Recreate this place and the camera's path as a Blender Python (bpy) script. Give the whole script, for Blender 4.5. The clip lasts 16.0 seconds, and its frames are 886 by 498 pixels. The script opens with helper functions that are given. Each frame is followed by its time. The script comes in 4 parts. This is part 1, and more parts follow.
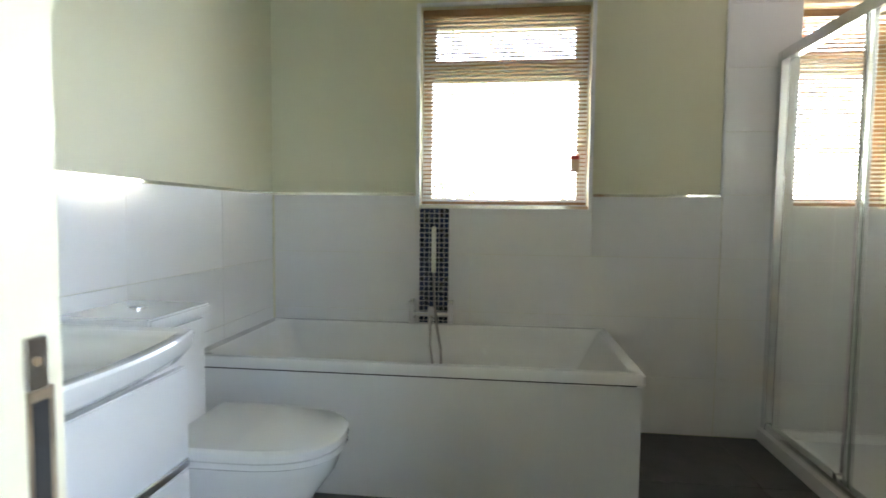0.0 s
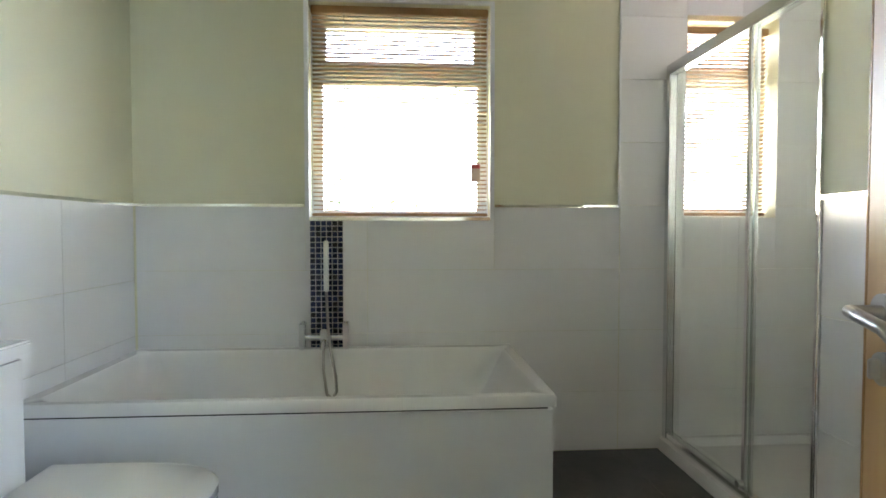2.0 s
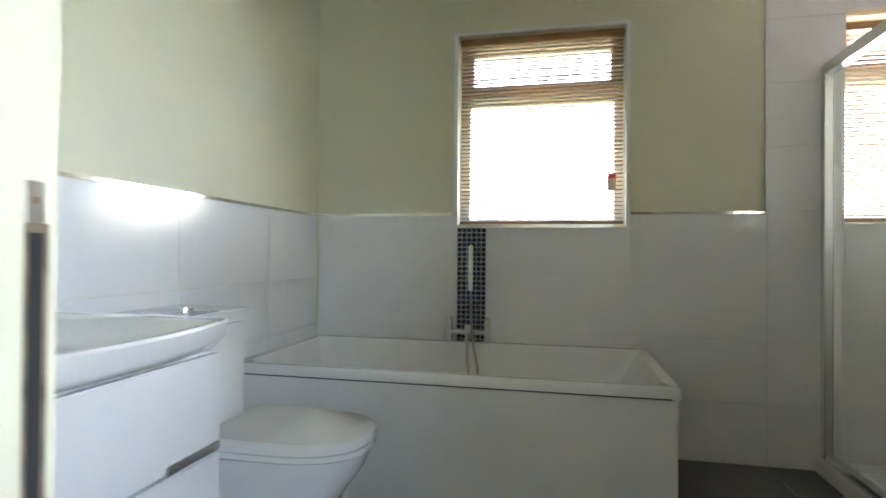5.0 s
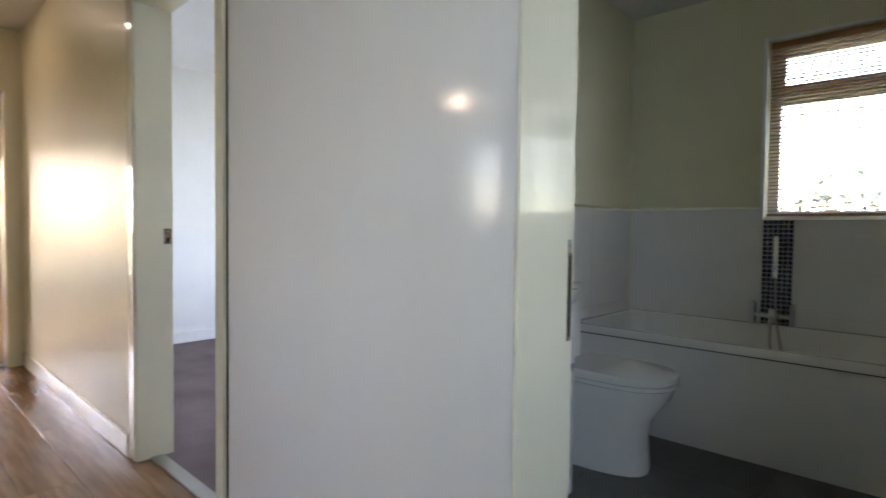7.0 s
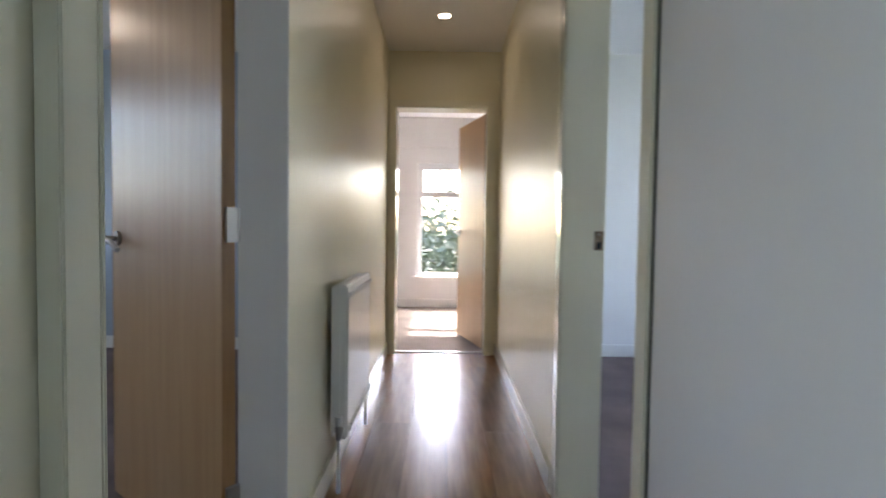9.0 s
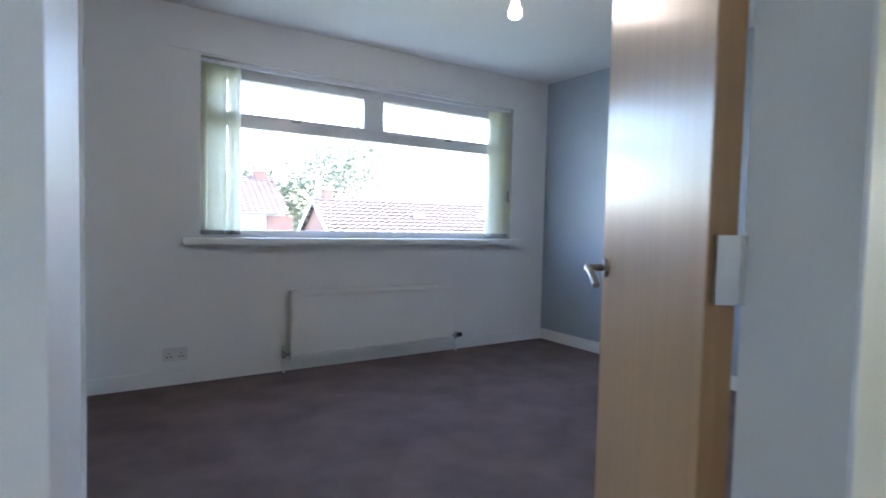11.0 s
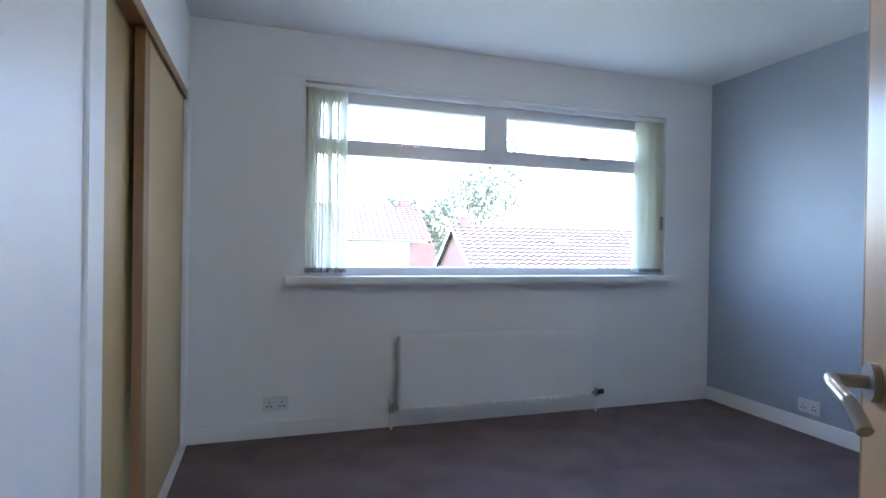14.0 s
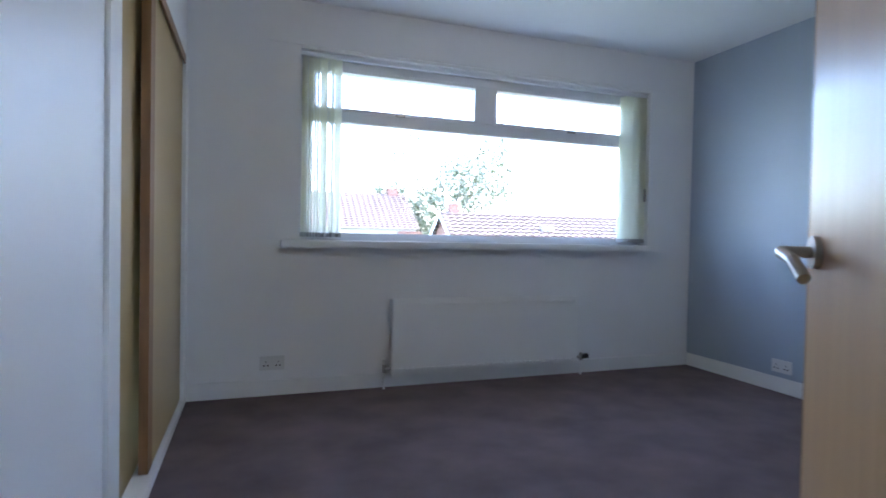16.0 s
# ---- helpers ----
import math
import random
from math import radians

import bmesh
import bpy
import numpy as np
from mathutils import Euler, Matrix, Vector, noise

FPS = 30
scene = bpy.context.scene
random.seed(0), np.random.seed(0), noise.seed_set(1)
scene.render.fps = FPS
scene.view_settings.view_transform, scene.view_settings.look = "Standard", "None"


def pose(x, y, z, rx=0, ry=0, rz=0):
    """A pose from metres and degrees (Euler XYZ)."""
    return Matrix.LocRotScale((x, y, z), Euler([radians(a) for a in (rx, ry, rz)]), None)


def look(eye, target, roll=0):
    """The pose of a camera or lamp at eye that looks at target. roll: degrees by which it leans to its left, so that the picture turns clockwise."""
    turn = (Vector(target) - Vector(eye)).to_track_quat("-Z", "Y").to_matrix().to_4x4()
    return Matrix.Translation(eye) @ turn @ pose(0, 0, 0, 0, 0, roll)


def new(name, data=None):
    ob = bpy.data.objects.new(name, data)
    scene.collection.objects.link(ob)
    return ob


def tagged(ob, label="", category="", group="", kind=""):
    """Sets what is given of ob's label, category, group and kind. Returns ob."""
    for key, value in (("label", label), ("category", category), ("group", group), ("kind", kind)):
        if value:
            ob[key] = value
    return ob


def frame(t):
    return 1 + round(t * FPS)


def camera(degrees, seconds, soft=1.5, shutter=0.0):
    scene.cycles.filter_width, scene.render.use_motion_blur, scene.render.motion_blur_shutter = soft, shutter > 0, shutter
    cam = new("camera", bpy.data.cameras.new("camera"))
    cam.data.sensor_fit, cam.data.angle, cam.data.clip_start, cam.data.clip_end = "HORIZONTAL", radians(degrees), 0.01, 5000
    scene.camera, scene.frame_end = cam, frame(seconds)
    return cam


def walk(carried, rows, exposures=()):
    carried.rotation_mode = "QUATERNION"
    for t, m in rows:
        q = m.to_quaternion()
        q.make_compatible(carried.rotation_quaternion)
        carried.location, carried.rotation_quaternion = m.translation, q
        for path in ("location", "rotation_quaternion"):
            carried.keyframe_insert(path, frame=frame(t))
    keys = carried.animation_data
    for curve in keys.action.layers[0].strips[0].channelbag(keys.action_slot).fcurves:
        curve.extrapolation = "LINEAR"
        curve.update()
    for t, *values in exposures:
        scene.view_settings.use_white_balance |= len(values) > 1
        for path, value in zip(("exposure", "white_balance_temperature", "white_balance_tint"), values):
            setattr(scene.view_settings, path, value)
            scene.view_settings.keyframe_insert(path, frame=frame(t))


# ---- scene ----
cam = camera(78.3, 16.0, soft=1.6, shutter=0.4)
PATH = [
    (0, (-0.268, 0.492, 1.079), (-0.501, 2.474, 0.954), 0.6),
    (0.5, (-0.283, 0.565, 1.036), (-0.308, 2.564, 0.952), 0.4),
    (1, (-0.269, 0.624, 1.048), (-0.194, 2.621, 0.965), 0.2),
    (1.5, (-0.271, 0.652, 1.046), (-0.17, 2.648, 0.971), 0.1),
    (2, (-0.267, 0.697, 1.064), (-0.134, 2.691, 0.998), 0.0),
    (2.5, (-0.252, 0.748, 1.077), (-0.126, 2.743, 1.008), -0.0),
    (3, (-0.248, 0.771, 1.078), (-0.153, 2.767, 1.016), 0.1),
    (3.5, (-0.254, 0.773, 1.059), (-0.208, 2.772, 1.005), 0.0),
    (4, (-0.25, 0.719, 1.017), (-0.3, 2.718, 0.979), 0.2),
    (4.2, (-0.275, 0.691, 0.974), (-0.382, 2.688, 0.964), 0.4),
    (6.5, (0.081, -0.166, 1.001), (-1.077, 1.464, 0.957), 0.2),
    (7, (0.074, -0.259, 1.035), (-1.291, 1.201, 0.964), 0.7),
    (7.5, (0.002, -0.258, 1.001), (-1.557, 0.994, 0.942), 0.7),
    (8, (-0.113, -0.143, 1.004), (-1.878, 0.794, 0.926), 0.4),
    (8.5, (-0.293, -0.003, 1.02), (-2.245, 0.427, 0.942), 0.5),
    (9, (-0.504, 0.112, 1.031), (-2.503, 0.111, 0.952), 0.8),
    (9.5, (-0.73, 0.187, 1.052), (-2.652, -0.361, 0.966), 1.3),
    (10, (-0.961, 0.146, 1.068), (-2.631, -0.949, 0.955), 0.6),
    (10.2, (-1.04, 0.113, 1.068), (-2.581, -1.158, 0.957), 0.8),
    (12.3, (-1.534, -0.336, 1.145), (-2.331, -2.169, 1.068), 1.2),
    (12.5, (-1.559, -0.358, 1.149), (-2.347, -2.195, 1.086), 1.1),
    (13, (-1.618, -0.427, 1.139), (-2.354, -2.287, 1.113), 0.9),
    (13.5, (-1.638, -0.507, 1.124), (-2.319, -2.387, 1.121), 0.7),
    (14, (-1.692, -0.551, 1.156), (-2.312, -2.453, 1.143), 0.9),
    (14.5, (-1.708, -0.605, 1.128), (-2.301, -2.515, 1.115), 0.9),
    (15, (-1.715, -0.618, 1.042), (-2.269, -2.54, 1.041), 0.7),
    (15.5, (-1.68, -0.571, 0.956), (-2.224, -2.495, 0.956), 0.7),
    (16, (-1.63, -0.449, 0.987), (-2.296, -2.335, 0.946), 1.1),
]
walk(cam, [(t, look(eye, target, roll)) for t, eye, target, roll in PATH],
     exposures=[(0, 6.0, 7500, 23), (0.6, 6.15, 7500, 23), (4.2, 6.25, 7500, 23), (6.5, 4.8, 7500, 27), (7.0, 4.6, 7400, 26), (8.0, 4.0, 7050, 25), (8.7, 3.95, 6850, 22), (9.5, 4.4, 6600, 18), (10.2, 4.5, 6300, 17), (12.3, 4.65, 5800, 19), (15.0, 4.65, 5750, 19), (16, 4.45, 5750, 19)])

# ---- sky, sun and added fill lamps ----
world = bpy.data.worlds.new("sky")
scene.world = world
world.use_nodes = True
wn = world.node_tree
sky = wn.nodes.new("ShaderNodeTexSky")
sky.sky_type, sky.sun_disc = "NISHITA", False
sky.sun_elevation, sky.sun_rotation = radians(41), radians(-88)
wn.links.new(sky.outputs[0], wn.nodes["Background"].inputs[0])
wn.nodes["Background"].inputs[1].default_value = 0.15
sun = new("sun", bpy.data.lights.new("sun", "SUN"))
sun.data.energy, sun.data.angle, sun.data.color = 1.6, radians(0.6), (1, 0.95, 0.86)
sun.matrix_world = look((-20, 0.7, 17.4), (0, 0, 0))
# added lamp in the shower window opening, brightens the stall beyond what the sky gives
shower_fill = new("shower_fill_lamp", bpy.data.lights.new("shower_fill_lamp", "AREA"))
shower_fill.data.shape, shower_fill.data.size, shower_fill.data.size_y = "RECTANGLE", 0.42, 0.90
shower_fill.data.energy, shower_fill.data.color = 0.42, (0.93, 0.97, 1.0)
shower_fill.matrix_world = look((1.305, 3.49, 1.61), (1.305, 2.0, 1.2))
# added bluish lamp on the unseen side of the landing, lifts the bathroom light
landing_fill = new("landing_fill_lamp", bpy.data.lights.new("landing_fill_lamp", "AREA"))
landing_fill.data.shape, landing_fill.data.size, landing_fill.data.size_y = "RECTANGLE", 1.3, 1.3
landing_fill.data.energy, landing_fill.data.color = 1.0, (0.42, 0.68, 1.0)
landing_fill.matrix_world = look((1.31, -0.47, 1.55), (1.31, 2.0, 1.55))
H = 2.43


# ---- materials ----
def mat(name, c, rough=0.5, metal=0.0, var=0.06, scale=6.0, bump=0.0, bscale=60.0, stretch=(1, 1, 1), obj_var=0.0, coat=0.0, c2=None, spec=0.5):
    m = bpy.data.materials.new(name)
    m.use_nodes = True
    nt = m.node_tree
    b = nt.nodes["Principled BSDF"]
    b.inputs["Roughness"].default_value, b.inputs["Metallic"].default_value = rough, metal
    b.inputs["Coat Weight"].default_value, b.inputs["Specular IOR Level"].default_value = coat, spec
    tc, mp = nt.nodes.new("ShaderNodeTexCoord"), nt.nodes.new("ShaderNodeMapping")
    nt.links.new(tc.outputs["Object"], mp.inputs[0])
    mp.inputs["Scale"].default_value = stretch
    n = nt.nodes.new("ShaderNodeTexNoise")
    n.inputs["Scale"].default_value, n.inputs["Detail"].default_value = scale, 6
    nt.links.new(mp.outputs[0], n.inputs["Vector"])
    r = nt.nodes.new("ShaderNodeValToRGB")
    lo = c2 or [x * (1 - var) for x in c]
    hi = c if c2 else [min(1, x * (1 + var)) for x in c]
    r.color_ramp.elements[0].position, r.color_ramp.elements[1].position = 0.3, 0.7
    r.color_ramp.elements[0].color, r.color_ramp.elements[1].color = (*lo, 1), (*hi, 1)
    nt.links.new(n.outputs[0], r.inputs[0])
    last = r.outputs[0]
    if obj_var:
        oi, hs, ma = nt.nodes.new("ShaderNodeObjectInfo"), nt.nodes.new("ShaderNodeHueSaturation"), nt.nodes.new("ShaderNodeMapRange")
        ma.inputs[3].default_value, ma.inputs[4].default_value = 1 - obj_var, 1 + obj_var
        nt.links.new(oi.outputs["Random"], ma.inputs[0])
        nt.links.new(ma.outputs[0], hs.inputs["Value"])
        nt.links.new(last, hs.inputs["Color"])
        last = hs.outputs[0]
    nt.links.new(last, b.inputs["Base Color"])
    rr = nt.nodes.new("ShaderNodeMapRange")
    rr.inputs[3].default_value, rr.inputs[4].default_value = max(0.02, rough * 0.85), min(1, rough * 1.15)
    nt.links.new(n.outputs[0], rr.inputs[0])
    nt.links.new(rr.outputs[0], b.inputs["Roughness"])
    if bump:
        n2, bp = nt.nodes.new("ShaderNodeTexNoise"), nt.nodes.new("ShaderNodeBump")
        n2.inputs["Scale"].default_value, n2.inputs["Detail"].default_value = bscale, 4
        nt.links.new(mp.outputs[0], n2.inputs["Vector"])
        bp.inputs["Strength"].default_value, bp.inputs["Distance"].default_value = bump, 0.01
        nt.links.new(n2.outputs[0], bp.inputs["Height"])
        nt.links.new(bp.outputs[0], b.inputs["Normal"])
    return m


def glass_mat(name, tint):
    m = bpy.data.materials.new(name)
    m.use_nodes = True
    b = m.node_tree.nodes["Principled BSDF"]
    b.inputs["Base Color"].default_value = (*tint, 1)
    b.inputs["Transmission Weight"].default_value, b.inputs["Roughness"].default_value, b.inputs["IOR"].default_value = 1, 0.0, 1.45
    return m


def glow(name, c, strength):
    m = bpy.data.materials.new(name)
    m.use_nodes = True
    b = m.node_tree.nodes["Principled BSDF"]
    b.inputs["Emission Color"].default_value, b.inputs["Emission Strength"].default_value = (*c, 1), strength
    return m


M_HALL = mat("hall_cream_paint", (0.74, 0.68, 0.50), 0.38, var=0.03, scale=2, bump=0.10, bscale=9, stretch=(1, 1, 0.35))
M_GLOSSW = mat("white_gloss_paint", (0.78, 0.77, 0.75), 0.13, var=0.02, scale=3, bump=0.035, bscale=22, stretch=(1, 1, 0.12))
M_FRAME = mat("cream_gloss_woodwork", (0.76, 0.72, 0.57), 0.10, var=0.03, scale=3, bump=0.10, bscale=40, stretch=(1, 1, 0.1))
M_BATHP = mat("bathroom_cream_paint", (0.74, 0.72, 0.54), 0.6, var=0.03, scale=2, bump=0.03)
M_WHITE = mat("matt_white_paint", (0.80, 0.80, 0.79), 0.7, var=0.02, scale=3, bump=0.05, bscale=35)
M_CEIL = mat("ceiling_paint", (0.80, 0.80, 0.80), 0.8, var=0.02, scale=2, bump=0.04)
M_SILK = mat("white_silk_paint", (0.80, 0.80, 0.79), 0.42, var=0.02, scale=3, bump=0.05, bscale=35)
M_GREY = mat("grey_feature_paint", (0.35, 0.405, 0.475), 0.38, var=0.03, scale=2, bump=0.05, bscale=35)
M_SKIRT = mat("white_satin_woodwork", (0.80, 0.80, 0.78), 0.35, var=0.03, scale=4, bump=0.04, bscale=30)
M_TILEW = mat("white_glazed_tile", (0.80, 0.80, 0.79), 0.2, var=0.01, scale=2, bump=0.02, bscale=5, obj_var=0.004)
M_GROUT = mat("pale_grout", (0.78, 0.78, 0.76), 0.7, var=0.05, scale=12)
M_TILED = mat("dark_slate_tile", (0.105, 0.098, 0.094), 0.42, var=0.25, scale=7, bump=0.10, bscale=40, obj_var=0.12)
M_GROUTD = mat("dark_grout", (0.16, 0.155, 0.15), 0.85, var=0.15, scale=15)
M_CARPET = mat("plum_carpet", (0.205, 0.158, 0.155), 0.95, var=0.2, scale=3.5, bump=0.8, bscale=380, spec=0.1)
M_CARPETF = mat("taupe_carpet", (0.24, 0.20, 0.18), 0.95, var=0.15, scale=3, bump=0.8, bscale=320, spec=0.1)
M_LAM = mat("oak_laminate", (0.30, 0.165, 0.08), 0.24, scale=5, c2=(0.19, 0.095, 0.042), stretch=(0.7, 9, 9), bump=0.04, bscale=30, obj_var=0.18)
M_OAK = mat("oak_veneer", (0.50, 0.31, 0.15), 0.34, scale=3.5, c2=(0.43, 0.25, 0.11), stretch=(9, 9, 0.45), bump=0.02, bscale=30)
M_OAKE = mat("oak_lipping", (0.40, 0.215, 0.085), 0.4, scale=4, c2=(0.30, 0.15, 0.055), stretch=(9, 9, 0.6))
M_GOLD = mat("pale_ash_veneer", (0.46, 0.33, 0.15), 0.36, scale=3, c2=(0.40, 0.275, 0.115), stretch=(8, 8, 0.35), bump=0.02)
M_BROWN = mat("brown_wood_edge", (0.30, 0.15, 0.06), 0.45, scale=4, c2=(0.20, 0.10, 0.04), stretch=(8, 8, 0.5))
M_CHROME = mat("chrome", (0.80, 0.81, 0.82), 0.08, 1.0, var=0.02)
M_SATIN = mat("satin_nickel", (0.40, 0.38, 0.36), 0.33, 1.0, var=0.04)
M_ALU = mat("satin_aluminium", (0.75, 0.76, 0.76), 0.25, 1.0, var=0.03)
M_CERAM = mat("white_ceramic", (0.80, 0.80, 0.78), 0.07, var=0.01, coat=0.5)
M_ACRYL = mat("white_acrylic", (0.79, 0.79, 0.775), 0.13, var=0.012, coat=0.3)
M_UPVC = mat("white_upvc", (0.80, 0.81, 0.82), 0.3, var=0.015)
M_SLAT = mat("stained_wood_slat", (0.42, 0.24, 0.11), 0.4, scale=5, c2=(0.32, 0.17, 0.07), stretch=(0.5, 8, 8), obj_var=0.1)
M_CORD = mat("white_cord", (0.75, 0.73, 0.68), 0.8)
M_FABRIC = mat("ivory_blind_fabric", (0.76, 0.75, 0.63), 0.85, var=0.05, scale=30, bump=0.1, bscale=300)
_f = M_FABRIC.node_tree
_tl, _mx = _f.nodes.new("ShaderNodeBsdfTranslucent"), _f.nodes.new("ShaderNodeMixShader")
_tl.inputs[0].default_value, _mx.inputs[0].default_value = (0.90, 0.90, 0.82, 1), 0.68
_f.links.new(_f.nodes["Principled BSDF"].outputs[0], _mx.inputs[1])
_f.links.new(_tl.outputs[0], _mx.inputs[2])
_f.links.new(_mx.outputs[0], _f.nodes["Material Output"].inputs[0])
M_WEIGHT = mat("grey_plastic", (0.35, 0.35, 0.34), 0.5)
M_BLACK = mat("black_plastic", (0.03, 0.03, 0.03), 0.4)
M_MOSAIC = mat("navy_glass_mosaic", (0.03, 0.04, 0.085), 0.12, var=0.4, scale=20, obj_var=0.75, coat=0.4)
M_RADI = mat("white_enamel", (0.82, 0.815, 0.79), 0.3, var=0.02, scale=3)
M_PLAST = mat("white_plastic", (0.66, 0.66, 0.64), 0.35, var=0.02)
M_TAG = mat("red_card", (0.55, 0.06, 0.05), 0.6)
M_TAGB = mat("tan_card", (0.50, 0.34, 0.24), 0.6)
M_RUST = mat("worn_steel", (0.26, 0.20, 0.14), 0.55, 0.6, var=0.5, scale=30)
M_DARK = mat("dark_gap", (0.02, 0.02, 0.02), 0.8)
M_GLASS = glass_mat("clear_glass", (0.97, 0.99, 0.985))
M_GLASSG = glass_mat("greenish_shower_glass", (0.87, 0.96, 0.895))
M_BULB = glow("lit_bulb", (1, 0.88, 0.72), 8)
M_SPOT = glow("lit_downlight", (1, 0.86, 0.68), 6)
M_BRICK = mat("red_brick", (0.22, 0.11, 0.08), 0.9, var=0.25, scale=4)
M_ROOF = mat("red_clay_tile", (0.13, 0.09, 0.072), 0.85, var=0.2, scale=3)
M_RENDER = mat("pale_render", (0.45, 0.43, 0.39), 0.9, var=0.06, scale=1.5)
M_LEAF = mat("leaf_green", (0.10, 0.115, 0.06), 0.6, c2=(0.06, 0.072, 0.036), scale=0.8)
M_BARK = mat("grey_bark", (0.13, 0.10, 0.075), 0.9, var=0.3, scale=6)
M_GRASS = mat("lawn_grass", (0.11, 0.14, 0.06), 0.9, var=0.3, scale=0.4)


# ---- mesh helpers ----
def bx(bm, a, b):
    g = bmesh.ops.create_cube(bm, size=1)["verts"]
    for v in g:
        v.co = Vector([min(a[i], b[i]) if v.co[i] < 0 else max(a[i], b[i]) for i in range(3)])
    return bm


def cy(bm, p, q, r, n=20, r2=None):
    p, q = Vector(p), Vector(q)
    m = Matrix.Translation((p + q) / 2) @ (q - p).to_track_quat("Z", "Y").to_matrix().to_4x4()
    bmesh.ops.create_cone(bm, cap_ends=True, segments=n, radius1=r, radius2=r if r2 is None else r2, depth=(q - p).length, matrix=m)
    return bm


def tube(bm, pts, r, n=10):
    for p, q in zip(pts, pts[1:]):
        cy(bm, p, q, r, n)
    for p in pts[1:-1]:
        bmesh.ops.create_uvsphere(bm, u_segments=n, v_segments=6, radius=r, matrix=Matrix.Translation(p))
    return bm


def bev(bm, w, seg=2):
    bmesh.ops.bevel(bm, geom=bm.edges[:], offset=w, segments=seg, affect="EDGES", clamp_overlap=True)
    return bm


def box(a, b, w=0.0):
    bm = bx(bmesh.new(), a, b)
    return bev(bm, w) if w else bm


def mesh_of(name, bm, material, smooth=False):
    me = bpy.data.meshes.new(name)
    bmesh.ops.recalc_face_normals(bm, faces=bm.faces[:])
    bm.to_mesh(me)
    bm.free()
    me.materials.append(material)
    if smooth:
        for p in me.polygons:
            p.use_smooth = True
        me.set_sharp_from_angle(angle=radians(40))
    return me


def part(name, bm, material, parent, label="", smooth=False):
    ob = new(name, mesh_of(name, bm, material, smooth))
    ob.parent = parent
    return tagged(ob, label)


def thing(name, label, category, at=(0, 0, 0), rz=0.0, group="", kind=""):
    ob = new(name)
    ob.matrix_world = pose(*at, 0, 0, rz)
    return tagged(ob, label, category, group, kind)


def struct(name, bm, material, label="", smooth=False):
    return tagged(new(name, mesh_of(name, bm, material, smooth)), label, kind="structure")


def wall(name, axis, c0, c1, a0, a1, material, holes=(), top=H, label=""):
    """A wall along x (axis 0) or y (axis 1), between c0 and c1 across, with holes (u0, u1, z0, z1)."""
    bm = bmesh.new()

    def blk(u0, u1, z0, z1):
        if u1 - u0 > 1e-4 and z1 - z0 > 1e-4:
            bx(bm, (u0, c0, z0) if axis == 0 else (c0, u0, z0), (u1, c1, z1) if axis == 0 else (c1, u1, z1))
    u = a0
    for u0, u1, z0, z1 in sorted(holes):
        blk(u, u0, 0, top)
        blk(u0, u1, 0, z0)
        blk(u0, u1, z1, top)
        u = u1
    blk(u, a1, 0, top)
    return struct(name, bm, material, label)


# ---- floors, ceilings, walls ----
struct("floor_hall_base", box((-4.95, -0.5, -0.1), (2.3, 0.64, -0.012)), M_GROUTD)
struct("floor_bathroom_base", box((-1.6, 0.64, -0.1), (1.9, 3.3, -0.004)), M_GROUTD)
struct("floor_bedroom", box((-5.1, -4.1, -0.1), (-1.1, -0.43, 0.002)), M_CARPET, "plum brown carpet")
struct("floor_north_room", box((-5.0, 0.64, -0.1), (-1.6, 3.8, 0.002)), M_CARPET, "plum brown carpet")
struct("floor_end_room", box((-7.7, -3.2, -0.1), (-4.95, 2.6, 0.002)), M_CARPETF, "taupe carpet")
struct("ceiling", box((-7.8, -4.3, H), (2.5, 3.9, H + 0.12)), M_CEIL, "matt white ceiling")

D_BATH, D_NORTH, D_BED, D_END = (-0.5, 0.30), (-2.50, -1.71), (-2.08, -1.222), (-0.276, 0.45)
DH = 1.99
W1, W2 = (-0.725, 0.135, 1.125, 2.12), (1.075, 1.535, 1.13, 2.095)
WB = (-4.55, -1.91, 0.955, 2.14)
wall("wall_hall_north_corridor", 0, 0.55, 0.64, -4.89, -1.63, M_HALL, [(*D_NORTH, 0, DH)])
wall("wall_hall_north_landing", 0, 0.55, 0.64, -1.63, 2.3, M_GLOSSW, [(*D_BATH, 0, DH)], label="white gloss painted wall")
wall("wall_bathroom_south", 0, 0.64, 0.745, -1.5, 0.93, M_BATHP, [(*D_BATH, 0, DH)])
wall("wall_north_room_south", 0, 0.64, 0.70, -4.9, -1.6, M_WHITE, [(*D_NORTH, 0, DH)])
wall("wall_hall_south_corridor", 0, -0.43, -0.34, -4.89, -2.08, M_HALL)
# second hole is an invented opening out of view, made to let light in
wall("wall_hall_south_landing", 0, -0.43, -0.375, -2.08, 2.3, M_HALL, [(*D_BED, 0, DH), (0.62, 2.0, 0.85, 2.25)])
wall("wall_bedroom_north", 0, -0.48, -0.43, -4.97, -1.2, M_WHITE, [(-2.08, -1.225, 0, DH)])
wall("wall_hall_east", 1, 2.3, 2.4, -0.43, 0.64, M_HALL)
wall("wall_hall_end", 1, -4.98, -4.89, -0.43, 0.64, M_HALL, [(*D_END, 0, DH)])
wall("wall_end_room_east", 1, -5.07, -4.98, -3.2, 2.6, M_WHITE, [(*D_END, 0, DH)])
wall("wall_end_room_north", 0, 2.5, 2.6, -7.6, -5.07, M_WHITE)
wall("wall_end_room_south", 0, -3.2, -3.1, -7.6, -5.07, M_WHITE)
EW1, EW2 = (-0.23, 1.35, 0.40, 1.85), (-1.2, -0.46, 0.40, 1.85)
wall("wall_end_room_west", 1, -7.75, -7.5, -3.1, 2.5, M_WHITE, [EW1, EW2])
